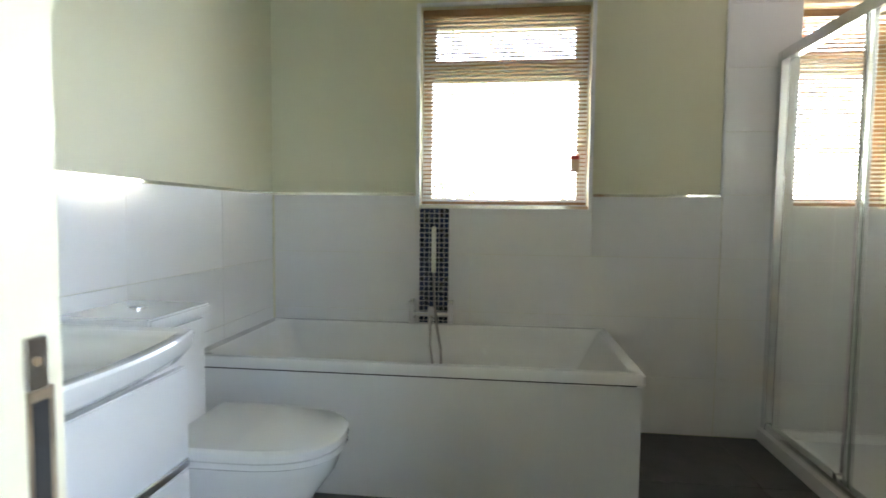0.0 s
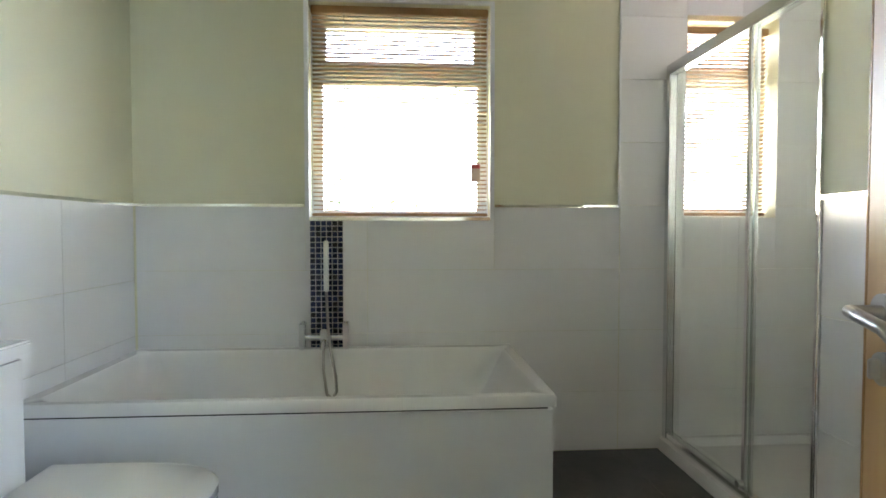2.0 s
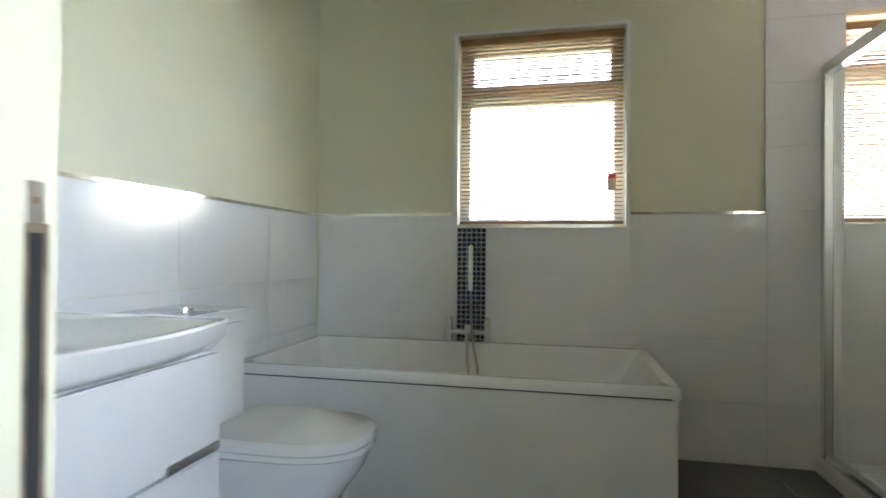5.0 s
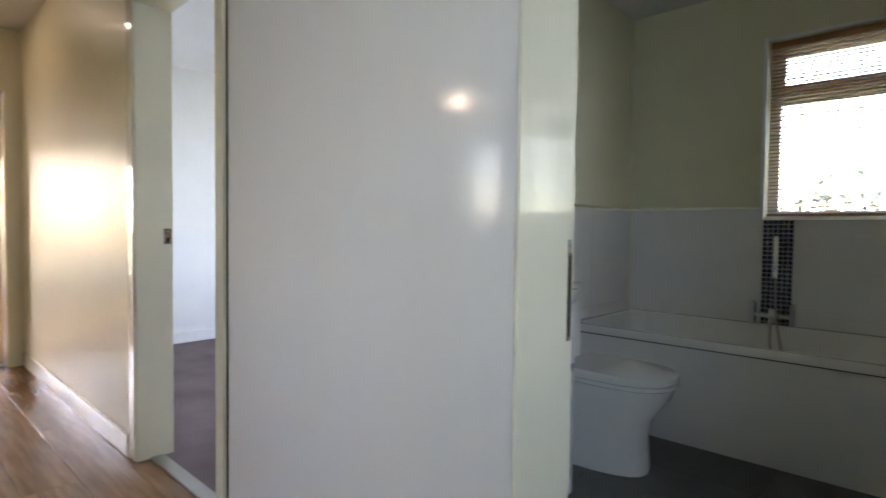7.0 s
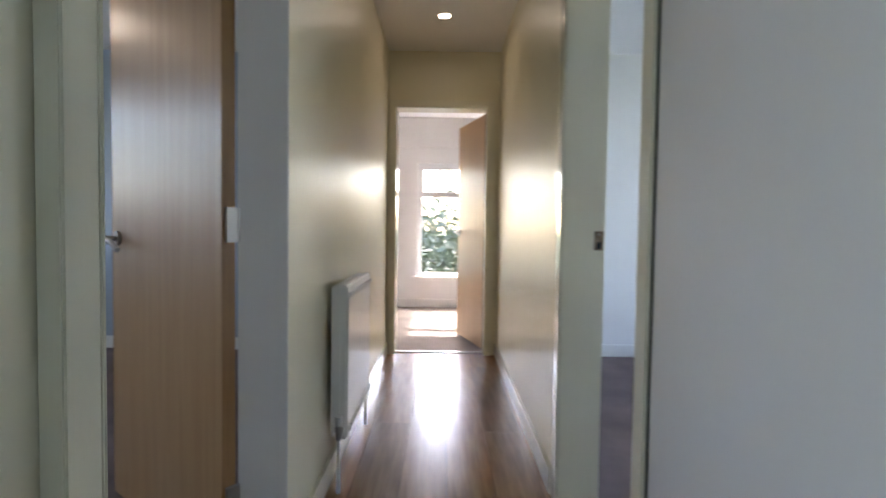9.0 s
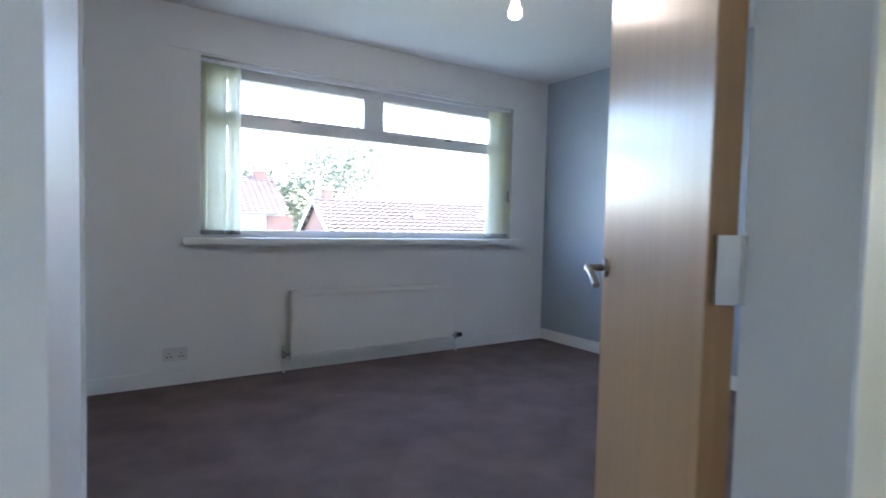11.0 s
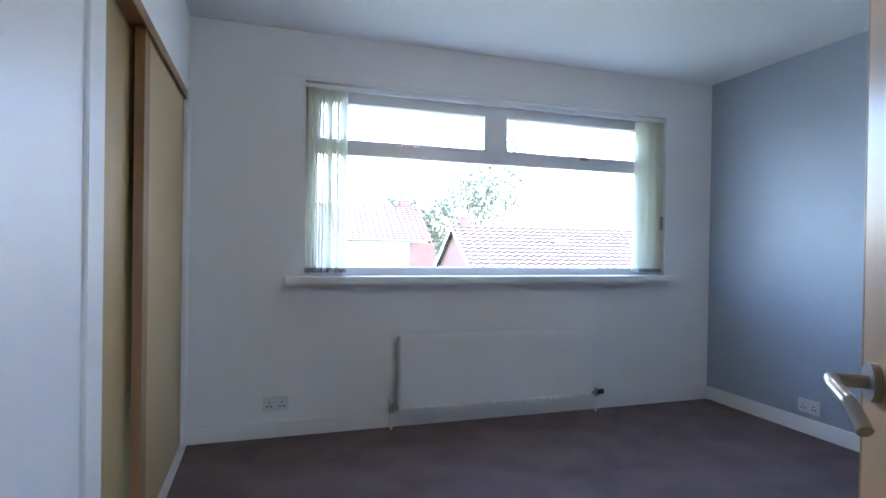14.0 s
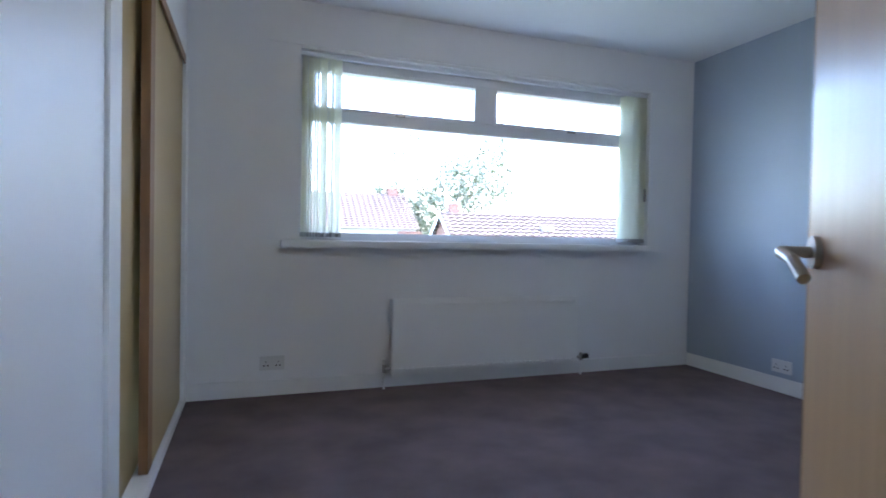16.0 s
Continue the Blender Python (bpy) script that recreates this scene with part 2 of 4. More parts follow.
wall("wall_bathroom_west", 1, -1.62, -1.5, 0.64, 3.25, M_BATHP)
wall("wall_bathroom_north", 0, 3.25, 3.5, -1.62, 1.9, M_BATHP, [W1, W2])
wall("wall_bathroom_east", 1, 0.93, 1.08, 0.64, 2.2, M_BATHP)
wall("wall_shower_east", 1, 1.75, 1.9, 2.05, 3.25, M_GROUT)
wall("wall_shower_south", 0, 2.1, 2.2, 1.08, 1.75, M_GROUT)
wall("wall_bedroom_east", 1, -1.27, -1.15, -2.07, -0.481, M_SILK)
wall("wall_bedroom_east_above_wardrobe", 1, -1.27, -1.15, -3.93, -2.07, M_WHITE, [(-3.87, -2.07, 0, 1.975)])
wall("wall_wardrobe_back", 1, -0.75, -0.65, -3.93, -2.0, M_WHITE)
wall("wall_wardrobe_side", 0, -2.1, -2.0, -1.15, -0.75, M_WHITE)
wall("wall_bedroom_west", 1, -5.1, -4.97, -3.93, -0.43, M_GREY, label="grey painted feature wall")
wall("wall_bedroom_south", 0, -4.2, -3.93, -5.1, -0.65, M_WHITE, [WB])
NW = (-4.82, -1.95, 0.7, 2.3)
wall("wall_north_room_north", 0, 3.6, 3.85, -5.0, -1.5, M_WHITE, [NW])
wall("wall_north_room_west", 1, -5.0, -4.9, 0.64, 3.6, M_WHITE)
wall("wall_north_room_east", 1, -1.74, -1.625, 0.73, 3.6, M_WHITE)


def strip(name, a, b, m=None, w=0.004):
    return struct(name, box(a, b, w), m or M_SKIRT)


SK = 0.10
strip("baseboard_bedroom_south", (-4.97, -3.93, 0), (-1.27, -3.912, SK))
strip("baseboard_bedroom_west", (-4.97, -3.912, 0), (-4.952, -0.48, SK))
strip("baseboard_bedroom_east", (-1.288, -2.069, 0), (-1.27, -0.49, SK))
strip("baseboard_hall_north", (-4.87, 0.534, 0), (-2.582, 0.55, SK), M_FRAME)
strip("baseboard_hall_south", (-4.87, -0.34, 0), (-2.08, -0.324, SK), M_FRAME)
strip("baseboard_north_room_west", (-4.9, 0.73, 0), (-4.882, 3.6, SK))
strip("baseboard_end_room_west", (-7.5, -3.1, 0), (-7.482, 2.5, 0.11))
strip("threshold_north", (-2.5, 0.60, 0.0), (-1.71, 0.66, 0.008), M_SATIN, 0.002)
strip("threshold_bedroom", (-2.08, -0.45, 0.0), (-1.27, -0.41, 0.008), M_SATIN, 0.002)
strip("threshold_end", (-4.99, -0.27, 0.0), (-4.94, 0.45, 0.008), M_SATIN, 0.002)
strip("threshold_bathroom", (-0.5, 0.62, 0.0), (0.30, 0.66, 0.008), M_SATIN, 0.002)


def lining(name, axis, c0, c1, u0, u1, label, first=None):
    """A door lining between u0 and u1, with planted stops and a head."""
    t = thing(name, label, "door frame", kind="structure")

    def p(nm, a0, a1, z0, z1, d0=c0, d1=c1, m=None):
        a, b = ((a0, d0, z0), (a1, d1, z1)) if axis == 0 else ((d0, a0, z0), (d1, a1, z1))
        part(nm, box(a, b, 0.003), m or M_FRAME, t)
    e = 0.003
    p("jamb", u0 - e, u0 + 0.004, 0, DH, c0 - e, c1 + e, first)
    p("jamb", u1 - 0.004, u1 + e, 0, DH, c0 - e, c1 + e)
    p("head", u0 + 0.004, u1 - 0.004, DH - 0.006, DH + e, c0 - e, c1 + e)
    return t


lining("door_frame_1", 0, 0.55, 0.745, *D_BATH, "cream gloss painted door frame with worn strike plate")
lining("door_frame_2", 0, 0.55, 0.70, *D_NORTH, "cream gloss painted door frame beside carpeted room")
lining("door_frame_3", 0, -0.48, -0.34, -2.08, -1.225, "cream gloss painted door frame with steel hinges", M_GLOSSW)
lining("door_frame_4", 1, -5.07, -4.89, *D_END, "cream gloss painted door frame at corridor end")
# flat casings on the hall side
strip("trim_bedroom_casing", (-1.222, -0.375, 0), (-1.15, -0.34, DH + 0.04), M_FRAME)
strip("trim_bedroom_head", (-2.08, -0.375, DH), (-1.222, -0.34, DH + 0.04), M_FRAME)
strip("trim_north_casing", (-1.71, 0.541, 0), (-1.645, 0.55, DH + 0.04), M_FRAME)
strip("trim_north_casing_far", (-2.58, 0.541, 0), (-2.503, 0.55, DH + 0.04), M_FRAME)
strip("trim_north_head", (-2.5, 0.538, DH), (-1.71, 0.55, DH + 0.04), M_FRAME)
strip("trim_end_casing_left", (-4.89, -0.33, 0), (-4.868, -0.276, DH + 0.05), M_FRAME)
strip("trim_end_casing_right", (-4.89, 0.45, 0), (-4.868, 0.51, DH + 0.05), M_FRAME)
strip("trim_end_casing_head", (-4.89, -0.276, DH), (-4.868, 0.45, DH + 0.05), M_FRAME)
tagged(strip("trim_panel_gap", (-1.643, 0.5485, 0), (-1.632, 0.552, H), M_DARK, 0), "dark joint between wall and casing")


# ---- doors ----
def lever(parent, x, z, side, s, toward, escutcheon=False):
    """A lever on a round rose at x along the leaf; side is the face's y and s its sense, toward the sense of the lever."""
    h = part("handle", cy(bmesh.new(), (x, side, z), (x, side + s * 0.01, z), 0.027, 28), M_SATIN, parent, "satin nickel lever handle", True)
    bm = bmesh.new()
    tube(bm, [(x, side + s * 0.008, z), (x, side + s * 0.052, z), (x + toward * 0.03, side + s * 0.058, z - 0.002),
              (x + toward * 0.08, side + s * 0.054, z - 0.012), (x + toward * 0.118, side + s * 0.048, z - 0.038)], 0.0098, 14)
    part("lever", bm, M_SATIN, h, "", True)
    if escutcheon:
        e = part("escutcheon", cy(bmesh.new(), (x, side, z - 0.085), (x, side + s * 0.009, z - 0.085), 0.025, 28), M_SATIN, parent, "", True)
        part("thumb_turn", box((x - 0.004, side + s * 0.009, z - 0.1), (x + 0.004, side + s * 0.026, z - 0.07), 0.002), M_SATIN, e)


def door(name, label, hinge, ang, width, flip, sides, hz=0.99, lock=False):
    """A flush leaf from the hinge along the local x axis; its thickness lies to flip of it."""
    t = thing(name, label, "door", (hinge[0], hinge[1], 0), ang, kind="structure")
    y0, y1 = (0, 0.04) if flip > 0 else (-0.04, 0)
    part("leaf", box((0.004, y0, 0.012), (width - 0.007, y1, DH - 0.012), 0.0015), M_OAK, t)
    part("lipping", box((width - 0.007, y0, 0.012), (width, y1, DH - 0.012), 0.0015), M_OAKE, t, "darker oak lipping")
    part("lipping", box((0.0, y0, 0.012), (0.004, y1, DH - 0.012), 0.001), M_OAKE, t, "darker oak lipping")
    for side in sides:
        lever(t, width - 0.06, hz, y1 if side > 0 else y0, side, -1, lock)
    for z in (0.22, 1.03, 1.80):
        bm = box((-0.012, y0 - 0.001, z - 0.05), (0.002, y0 + 0.032, z + 0.05), 0.001)
        cy(bm, (-0.004, y0 - 0.006, z - 0.05), (-0.004, y0 - 0.006, z + 0.05), 0.006, 12)
        part("hinge", bm, M_SATIN, t, "worn steel butt hinge")
    part("latch_plate", box((width, y0 + 0.01, hz - 0.03), (width + 0.0015, y0 + 0.03, hz + 0.03)), M_SATIN, t)
    return t


door("door_1", "open light oak veneer door with satin lever", (0.285, 0.75), 77.5, 0.775, -1, (1, -1), 0.945, True)
door("door_2", "open light oak veneer door with satin lever", (-2.072, -0.488), 231, 0.79, 1, (1, -1), 0.975)
door("door_3", "half open light oak veneer door at corridor end", (-5.075, 0.445), 196, 0.70, -1, (1, -1))


def strike(name, at, axis, label, m, big=False):
    t = thing(name, label, "strike plate", at)
    a = 0.03
    if big:
        pl = part("plate", box((0, -0.006, -0.16), (0.0016, 0.010, 0.022), 0.0006), m, t)
        part("lip", box((0, -0.007, 0.022), (0.0024, 0.006, 0.048), 0.001), M_SATIN, pl, "dull steel upper lip")
        part("slot", box((0.0016, -0.004, -0.15), (0.0026, 0.005, 0.016)), M_DARK, pl, "dark latch hole")
        part("screw", cy(bmesh.new(), (0.0024, -0.001, 0.036), (0.0034, -0.001, 0.036), 0.0025, 10), M_RUST, pl)
    elif axis == "x":
        pl = part("plate", box((0, -0.022, -a), (0.0022, 0.012, 0.04), 0.001), m, t)
        part("slot", box((0.0022, -0.012, -a * 0.8), (0.0032, 0.004, 0.0)), M_DARK, pl, "dark latch hole")
        part("screw", cy(bmesh.new(), (0.0022, -0.005, 0.028), (0.004, -0.005, 0.028), 0.004, 10), M_SATIN, pl)
    return t


strike("strike_plate", (-0.4955, 0.728, 0.97), "x", "worn rusty strike plate on bathroom door jamb", M_RUST, True)
strike("strike_plate", (-2.4955, 0.685, 0.985), "x", "small brass strike plate on door jamb", M_RUST)


# ---- windows ----
def window_unit(name, x0, x1, z0, z1, y0, y1, transom, mullion_top=None, label="white plastic framed window", fw=0.055, axis=0):
    """A framed window: outer frame, a transom and glazed lights. Frame between y0 and y1 across the wall."""
    t = thing(name, label, "window", kind="structure")

    def p(nm, a, b, m=M_UPVC, par=t, w=0.004):
        if axis:
            a, b = (a[1], a[0], a[2]), (b[1], b[0], b[2])
        return part(nm, box(a, b, w), m, par)
    fr = p("window_frame", (x0, y0, z0), (x0 + fw, y1, z1))
    p("stile", (x1 - fw, y0, z0), (x1, y1, z1), par=fr)
    p("head", (x0 + fw, y0, z1 - fw), (x1 - fw, y1, z1), par=fr)
    p("bottom_rail", (x0 + fw, y0, z0), (x1 - fw, y1, z0 + fw * 0.7), par=fr)
    p("transom", (x0 + fw, y0, transom[0]), (x1 - fw, y1, transom[1]), par=fr)
    if mullion_top:
        p("mullion", (mullion_top[0], y0, transom[1]), (mullion_top[1], y1, z1 - fw), par=fr)
    ym = (y0 + y1) / 2
    spans = [(x0 + fw, x1 - fw, z0 + fw * 0.7, transom[0])]
    cuts = [x0 + fw, *(mullion_top or ()), x1 - fw]
    for i in range(0, len(cuts), 2):
        spans.append((cuts[i], cuts[i + 1], transom[1], z1 - fw))
    for u0, u1, v0, v1 in spans:
        g = p("pane", (u0, ym - 0.003, v0), (u1, ym + 0.003, v1), M_GLASS, w=0)
        g.visible_shadow = False
        if v0 >= transom[1]:
            d = 0.018
            for a, b in (((u0, y0, v0), (u0 + d, y1, v1)), ((u1 - d, y0, v0), (u1, y1, v1)), ((u0 + d, y0, v0), (u1 - d, y1, v0 + d)), ((u0 + d, y0, v1 - d), (u1 - d, y1, v1))):
                q0, q1 = (a[0], a[1] - 0.006, a[2]), (b[0], b[1] + 0.006, b[2])
                p("sash_bar", q0, q1, par=fr, w=0.002)
    return t


window_unit("window_1", W1[0], W1[1], W1[2], W1[3], 3.38, 3.44, (1.775, 1.865))
window_unit("window_2", W2[0], W2[1], W2[2], W2[3], 3.38, 3.44, (1.775, 1.865))
wb = window_unit("window_3", WB[0], WB[1], WB[2], WB[3], -4.10, -4.03, (1.725, 1.80), (-3.265, -3.13), "wide white plastic framed window with two top lights", 0.075)
for hx in (-2.57, -3.90):
    hb = part("window_handle", box((hx - 0.035, -4.026, 1.792), (hx + 0.035, -4.012, 1.808), 0.004), M_SATIN, wb, "small metal casement handle")
    part("handle_stem", cy(bmesh.new(), (hx + 0.02, -4.03, 1.80), (hx + 0.02, -4.008, 1.80), 0.008, 12), M_SATIN, hb)
window_unit("window_4", EW1[0], EW1[1], EW1[2], EW1[3], -7.62, -7.56, (1.42, 1.47), None, "tall white framed window", 0.06, 1)
window_unit("window_5", EW2[0], EW2[1], EW2[2], EW2[3], -7.62, -7.56, (1.42, 1.47), None, "tall white framed window", 0.06, 1)
# invented window in the unseen landing wall, there only to admit light
window_unit("added_landing_window", 0.62, 2.0, 0.85, 2.25, -0.425, -0.39, (1.75, 1.80))
window_unit("window_6", NW[0], NW[1], NW[2], NW[3], 3.70, 3.76, (1.70, 1.77))
strip("window_sill_bedroom", (-4.64, -4.03, 0.912), (-1.80, -3.845, 0.957), M_SKIRT, 0.006)
strip("window_sill_bathroom", (-0.722, 3.252, 1.116), (0.132, 3.38, 1.127), M_TILEW, 0.002)
strip("window_sill_end_room", (-7.56, -0.28, 0.37), (-7.44, 1.6, 0.402), M_SKIRT, 0.005)
strip("curtain_rail_end_room", (-7.48, -2.3, 2.04), (-7.46, 1.7, 2.06), M_SKIRT, 0.003)
for nm, x in (("left", W1[0]), ("right", W1[1])):
    strip("trim_window_" + nm, (x - 0.010, 3.243, W1[2] - 0.012), (x + 0.010, 3.262, W1[3] + 0.012), M_UPVC, 0.002)
strip("trim_window_bottom", (W1[0] + 0.01, 3.243, W1[2] - 0.012), (W1[1] - 0.01, 3.262, W1[2] + 0.004), M_CHROME, 0.002)
strip("trim_window_top", (W1[0] + 0.01, 3.243, W1[3] - 0.004), (W1[1] - 0.01, 3.262, W1[3] + 0.012), M_UPVC, 0.002)


def slat_blind(x0, x1, z0, z1, y, tilt, label, cords):
    """A wooden slatted blind: head rail, slats, ladder cords and a bottom rail."""
    t = thing("venetian_blind", label, "blind")
    part("head_rail", box((x0, y - 0.018, z1 - 0.035), (x1, y + 0.018, z1), 0.003), M_SLAT, t)
    part("bottom_rail", box((x0, y - 0.015, z0 + 0.006), (x1, y + 0.015, z0 + 0.02), 0.003), M_SLAT, t)
    bm = bmesh.new()
    n, w = 4, 0.0125
    rows = []
    for k in range(n + 1):
        u = -w + 2 * w * k / n
        c = 0.0022 * (1 - (u / w) ** 2)
        rows.append([(sx, u, c + dz) for sx in (x0 + 0.004, x1 - 0.004) for dz in (0, 0.0018)])
    vs = [[bm.verts.new(v) for v in r] for r in rows]
    for a, b in zip(vs, vs[1:]):
        bm.faces.new((a[0], a[2], b[2], b[0]))
        bm.faces.new((a[1], b[1], b[3], a[3]))
    me = mesh_of("slat", bm, M_SLAT)
    z = z0 + 0.036
    rnd = random.Random(5)
    while z < z1 - 0.04:
        s = new("slat", me)
        s.parent = t
        s.matrix_basis = pose(0, y, z, tilt + rnd.uniform(-1.5, 1.5), 0, 0)
        z += 0.0205
    for cx in cords:
        for dy in (-0.0135, 0.0135):
            part("ladder_cord", cy(bmesh.new(), (cx, y + dy, z0 + 0.015), (cx, y + dy, z1 - 0.03), 0.0014, 6), M_CORD, t)
    return t


b1 = slat_blind(W1[0] + 0.012, W1[1] - 0.012, W1[2] + 0.004, W1[3], 3.325, -5, "brown wooden slatted blind, slats open", (-0.56, -0.30, -0.03))
part("pull_cord", cy(bmesh.new(), (0.085, 3.30, 1.20), (0.085, 3.30, 2.08), 0.0014, 6), M_CORD, b1)
slat_blind(W2[0] + 0.01, W2[1] - 0.01, W2[2] + 0.004, W2[3] - 0.03, 3.325, -17, "brown wooden slatted blind, slats tilted", (1.18, 1.43))
tg = thing("safety_tag", "red and tan card tag hanging on blind cord", "tag", (0.062, 3.295, 1.335))
part("card", box((-0.021, 0, -0.035), (0.021, 0.0015, 0.028)), M_TAGB, tg)
part("header", box((-0.021, -0.0005, 0.028), (0.021, 0.0015, 0.048)), M_TAG, tg, "red header")
part("string", cy(bmesh.new(), (0.02, 0.001, 0.046), (0.023, 0.004, 0.09), 0.0012, 6), M_CORD, tg)


vane_turn = random.Random(8)


def vertical_blind(x0, x1, label):
    t = thing("vertical_blind", label, "blind", group="vertical blinds")
    n = 14
    for i in range(n):
        x = x0 + (x1 - x0) * (i + 0.5) / n
        bm = bmesh.new()
        cols = []
        for k in range(9):
            u = -0.036 + 0.072 * k / 8
            bow = 0.004 * math.cos(u / 0.036 * 1.5)
            cols.append([bm.verts.new((bow, u, z)) for z in (0.985, 2.105)])
        for a, b in zip(cols, cols[1:]):
            bm.faces.new((a[0], b[0], b[1], a[1]))
        v = part("vane", bm, M_FABRIC, t)
        v.matrix_basis = pose(x, -3.985, 0, 0, 0, vane_turn.uniform(-9, 9) + 6)
        w = part("weight", box((-0.003, -0.036, 0.978), (0.005, 0.036, 1.006), 0.001), M_WEIGHT, v, "grey bottom weight")
    return t


vertical_blind(-2.175, -1.925, "ivory fabric vertical blind vanes bunched beside wardrobe wall")
vertical_blind(-4.54, -4.33, "ivory fabric vertical blind vanes bunched beside grey wall")
rl = thing("blind_track", "slim white head track across bedroom window", "blind track")
part("rail", box((-4.55, -4.005, 2.112), (-1.91, -3.965, 2.138), 0.003), M_UPVC, rl)
part("cord_weight", box((-4.545, -3.96, 1.30), (-4.52, -3.945, 1.40), 0.004), M_WEIGHT, rl, "grey cord weight")
part("cord", cy(bmesh.new(), (-4.533, -3.952, 1.40), (-4.533, -3.952, 2.115), 0.0015, 6), M_CORD, rl)
wire = thing("surface_cable", "thin painted cable line above window", "cable")
part("run", tube(bmesh.new(), [(-1.72, -3.927, 2.165), (-2.1, -3.927, 2.158), (-3.0, -3.927, 2.161), (-4.7, -3.927, 2.166)], 0.004, 8), M_WHITE, wire)


# ---- radiators ----
def radiator(label, at, rz, w, h, trv):
    """A panel radiator standing off the wall at local y 0, facing +y; valves at its ends."""
    t = thing("radiator", label, "radiator", at, rz, group="panel radiators")
    bm = box((0, 0.055, 0), (w, 0.085, h), 0.008)
    part("front_panel", bm, M_RADI, t)
    bm = bmesh.new()
    n = int(w / 0.035)
    for i in range(1, n):
        x = w * i / n
        bm2 = [(x - 0.010, 0.084, 0.03), (x + 0.010, 0.094, 0.048)]
        bx(bm, *bm2)
        bx(bm, (x - 0.010, 0.084, h - 0.045), (x + 0.010, 0.094, h - 0.03))
    tagged(part("pressing", bm, M_RADI, t, "pressed seam marks along top and bottom"), kind="stuff")
    part("rear_panel", box((0.004, 0.018, 0.008), (w - 0.004, 0.028, h - 0.018), 0.004), M_RADI, t)
    bm = bmesh.new()
    for i in range(int(w / 0.02)):
        x = 0.012 + (w - 0.024) * i / int(w / 0.02)
        bx(bm, (x, 0.028, 0.02), (x + 0.0015, 0.055, h - 0.02))
    tagged(part("fin", bm, M_RADI, t), kind="stuff")
    bm = bx(bmesh.new(), (0.004, 0.022, h - 0.014), (w - 0.004, 0.028, h - 0.004))
    for i in range(int(w / 0.03)):
        x = 0.006 + (w - 0.012) * i / int(w / 0.03)
        bx(bm, (x, 0.028, h - 0.011), (x + 0.012, 0.056, h - 0.006))
    part("top_grille", bm, M_RADI, t)
    for x in (0.0, w - 0.003):
        part("side_cap", box((x, 0.02, 0.03), (x + 0.003, 0.056, h - 0.01), 0.001), M_RADI, t)
    for x in (w * 0.2, w * 0.8):
        part("bracket", box((x - 0.02, 0.0, 0.1), (x + 0.02, 0.055, h - 0.1), 0.003), M_RADI, t)
    for x, s in ((0, -1), (w, 1)):
        v = part("valve", cy(cy(bmesh.new(), (x, 0.06, 0.045), (x + s * 0.05, 0.06, 0.045), 0.011, 14), (x + s * 0.045, 0.06, 0.02), (x + s * 0.045, 0.06, 0.075), 0.013, 14), M_SATIN, t, "", True)
        part("valve_cap", cy(bmesh.new(), (x + s * 0.045, 0.06, 0.045) if trv == s else (x + s * 0.045, 0.06, 0.075),
             (x + s * 0.10, 0.06, 0.05) if trv == s else (x + s * 0.045, 0.06, 0.11), 0.019 if trv == s else 0.014, 18), M_BLACK if trv == s else M_PLAST, v, "", True)
        part("pipe", cy(bmesh.new(), (x + s * 0.045, 0.06, -at[2] + 0.002), (x + s * 0.045, 0.06, 0.03), 0.0075, 12), M_RADI, t, "", True)
    return t


radiator("white enamel panel radiator under bedroom window", (-3.885, -3.93, 0.088), 0, 1.39, 0.50, -1)
radiator("white enamel panel radiator on corridor wall", (-3.25, -0.34, 0.19), 0, 0.64, 0.61, 0)


def socket(label, at, rz):
    t = thing("wall_socket", label, "socket", at, rz, group="double sockets")
    part("plate", box((-0.073, 0, -0.043), (0.073, 0.010, 0.043), 0.003), M_PLAST, t)
    for x in (-0.036, 0.036):
        part("switch", box((x - 0.006 + 0.02, 0.010, 0.012), (x + 0.006 + 0.02, 0.014, 0.03), 0.001), M_PLAST, t)
        for dx, dz, w in ((0, 0.008, 0.003), (-0.011, -0.014, 0.005), (0.011, -0.014, 0.005)):
            part("pin_hole", box((x + dx - w, 0.0098, dz - 0.004), (x + dx + w, 0.0105, dz + 0.004)), M_DARK, t)
    return t


socket("white double socket on bedroom window wall", (-1.76, -3.93, 0.20), 0)
socket("white double socket on grey wall", (-4.97, -3.09, 0.175), -90)

# ---- lights ----
pl = thing("pendant_bulb", "lit bulb on short white ceiling pendant", "ceiling light", (-3.04, -2.15, H))
part("rose", cy(bmesh.new(), (0, 0, -0.025), (0, 0, 0), 0.045, 24), M_PLAST, pl, "", True)
part("flex", cy(bmesh.new(), (0, 0, -0.20), (0, 0, -0.02), 0.003, 8), M_PLAST, pl)
part("lamp_holder", cy(bmesh.new(), (0, 0, -0.255), (0, 0, -0.195), 0.018, 20, 0.013), M_PLAST, pl, "", True)
bm = bmesh.new()
bmesh.ops.create_uvsphere(bm, u_segments=24, v_segments=14, radius=0.031, matrix=Matrix.Translation((0, 0, -0.31)))
cy(bm, (0, 0, -0.29), (0, 0, -0.252), 0.024, 20, 0.014)
part("bulb", bm, M_BULB, pl, "glowing bulb", True)


def downlight(x, y):
    t = thing("downlight", "small recessed ceiling downlight with white rim, lit", "ceiling light", (x, y, H), 0, "downlights")
    bm = cy(bmesh.new(), (0, 0, -0.006), (0, 0, 0.0), 0.045, 28)
    part("rim", bm, M_PLAST, t, "", True)
    part("lens", cy(bmesh.new(), (0, 0, -0.008), (0, 0, -0.005), 0.033, 24), M_SPOT, t, "glowing lens")
    return t


downlight(-4.15, 0.10)
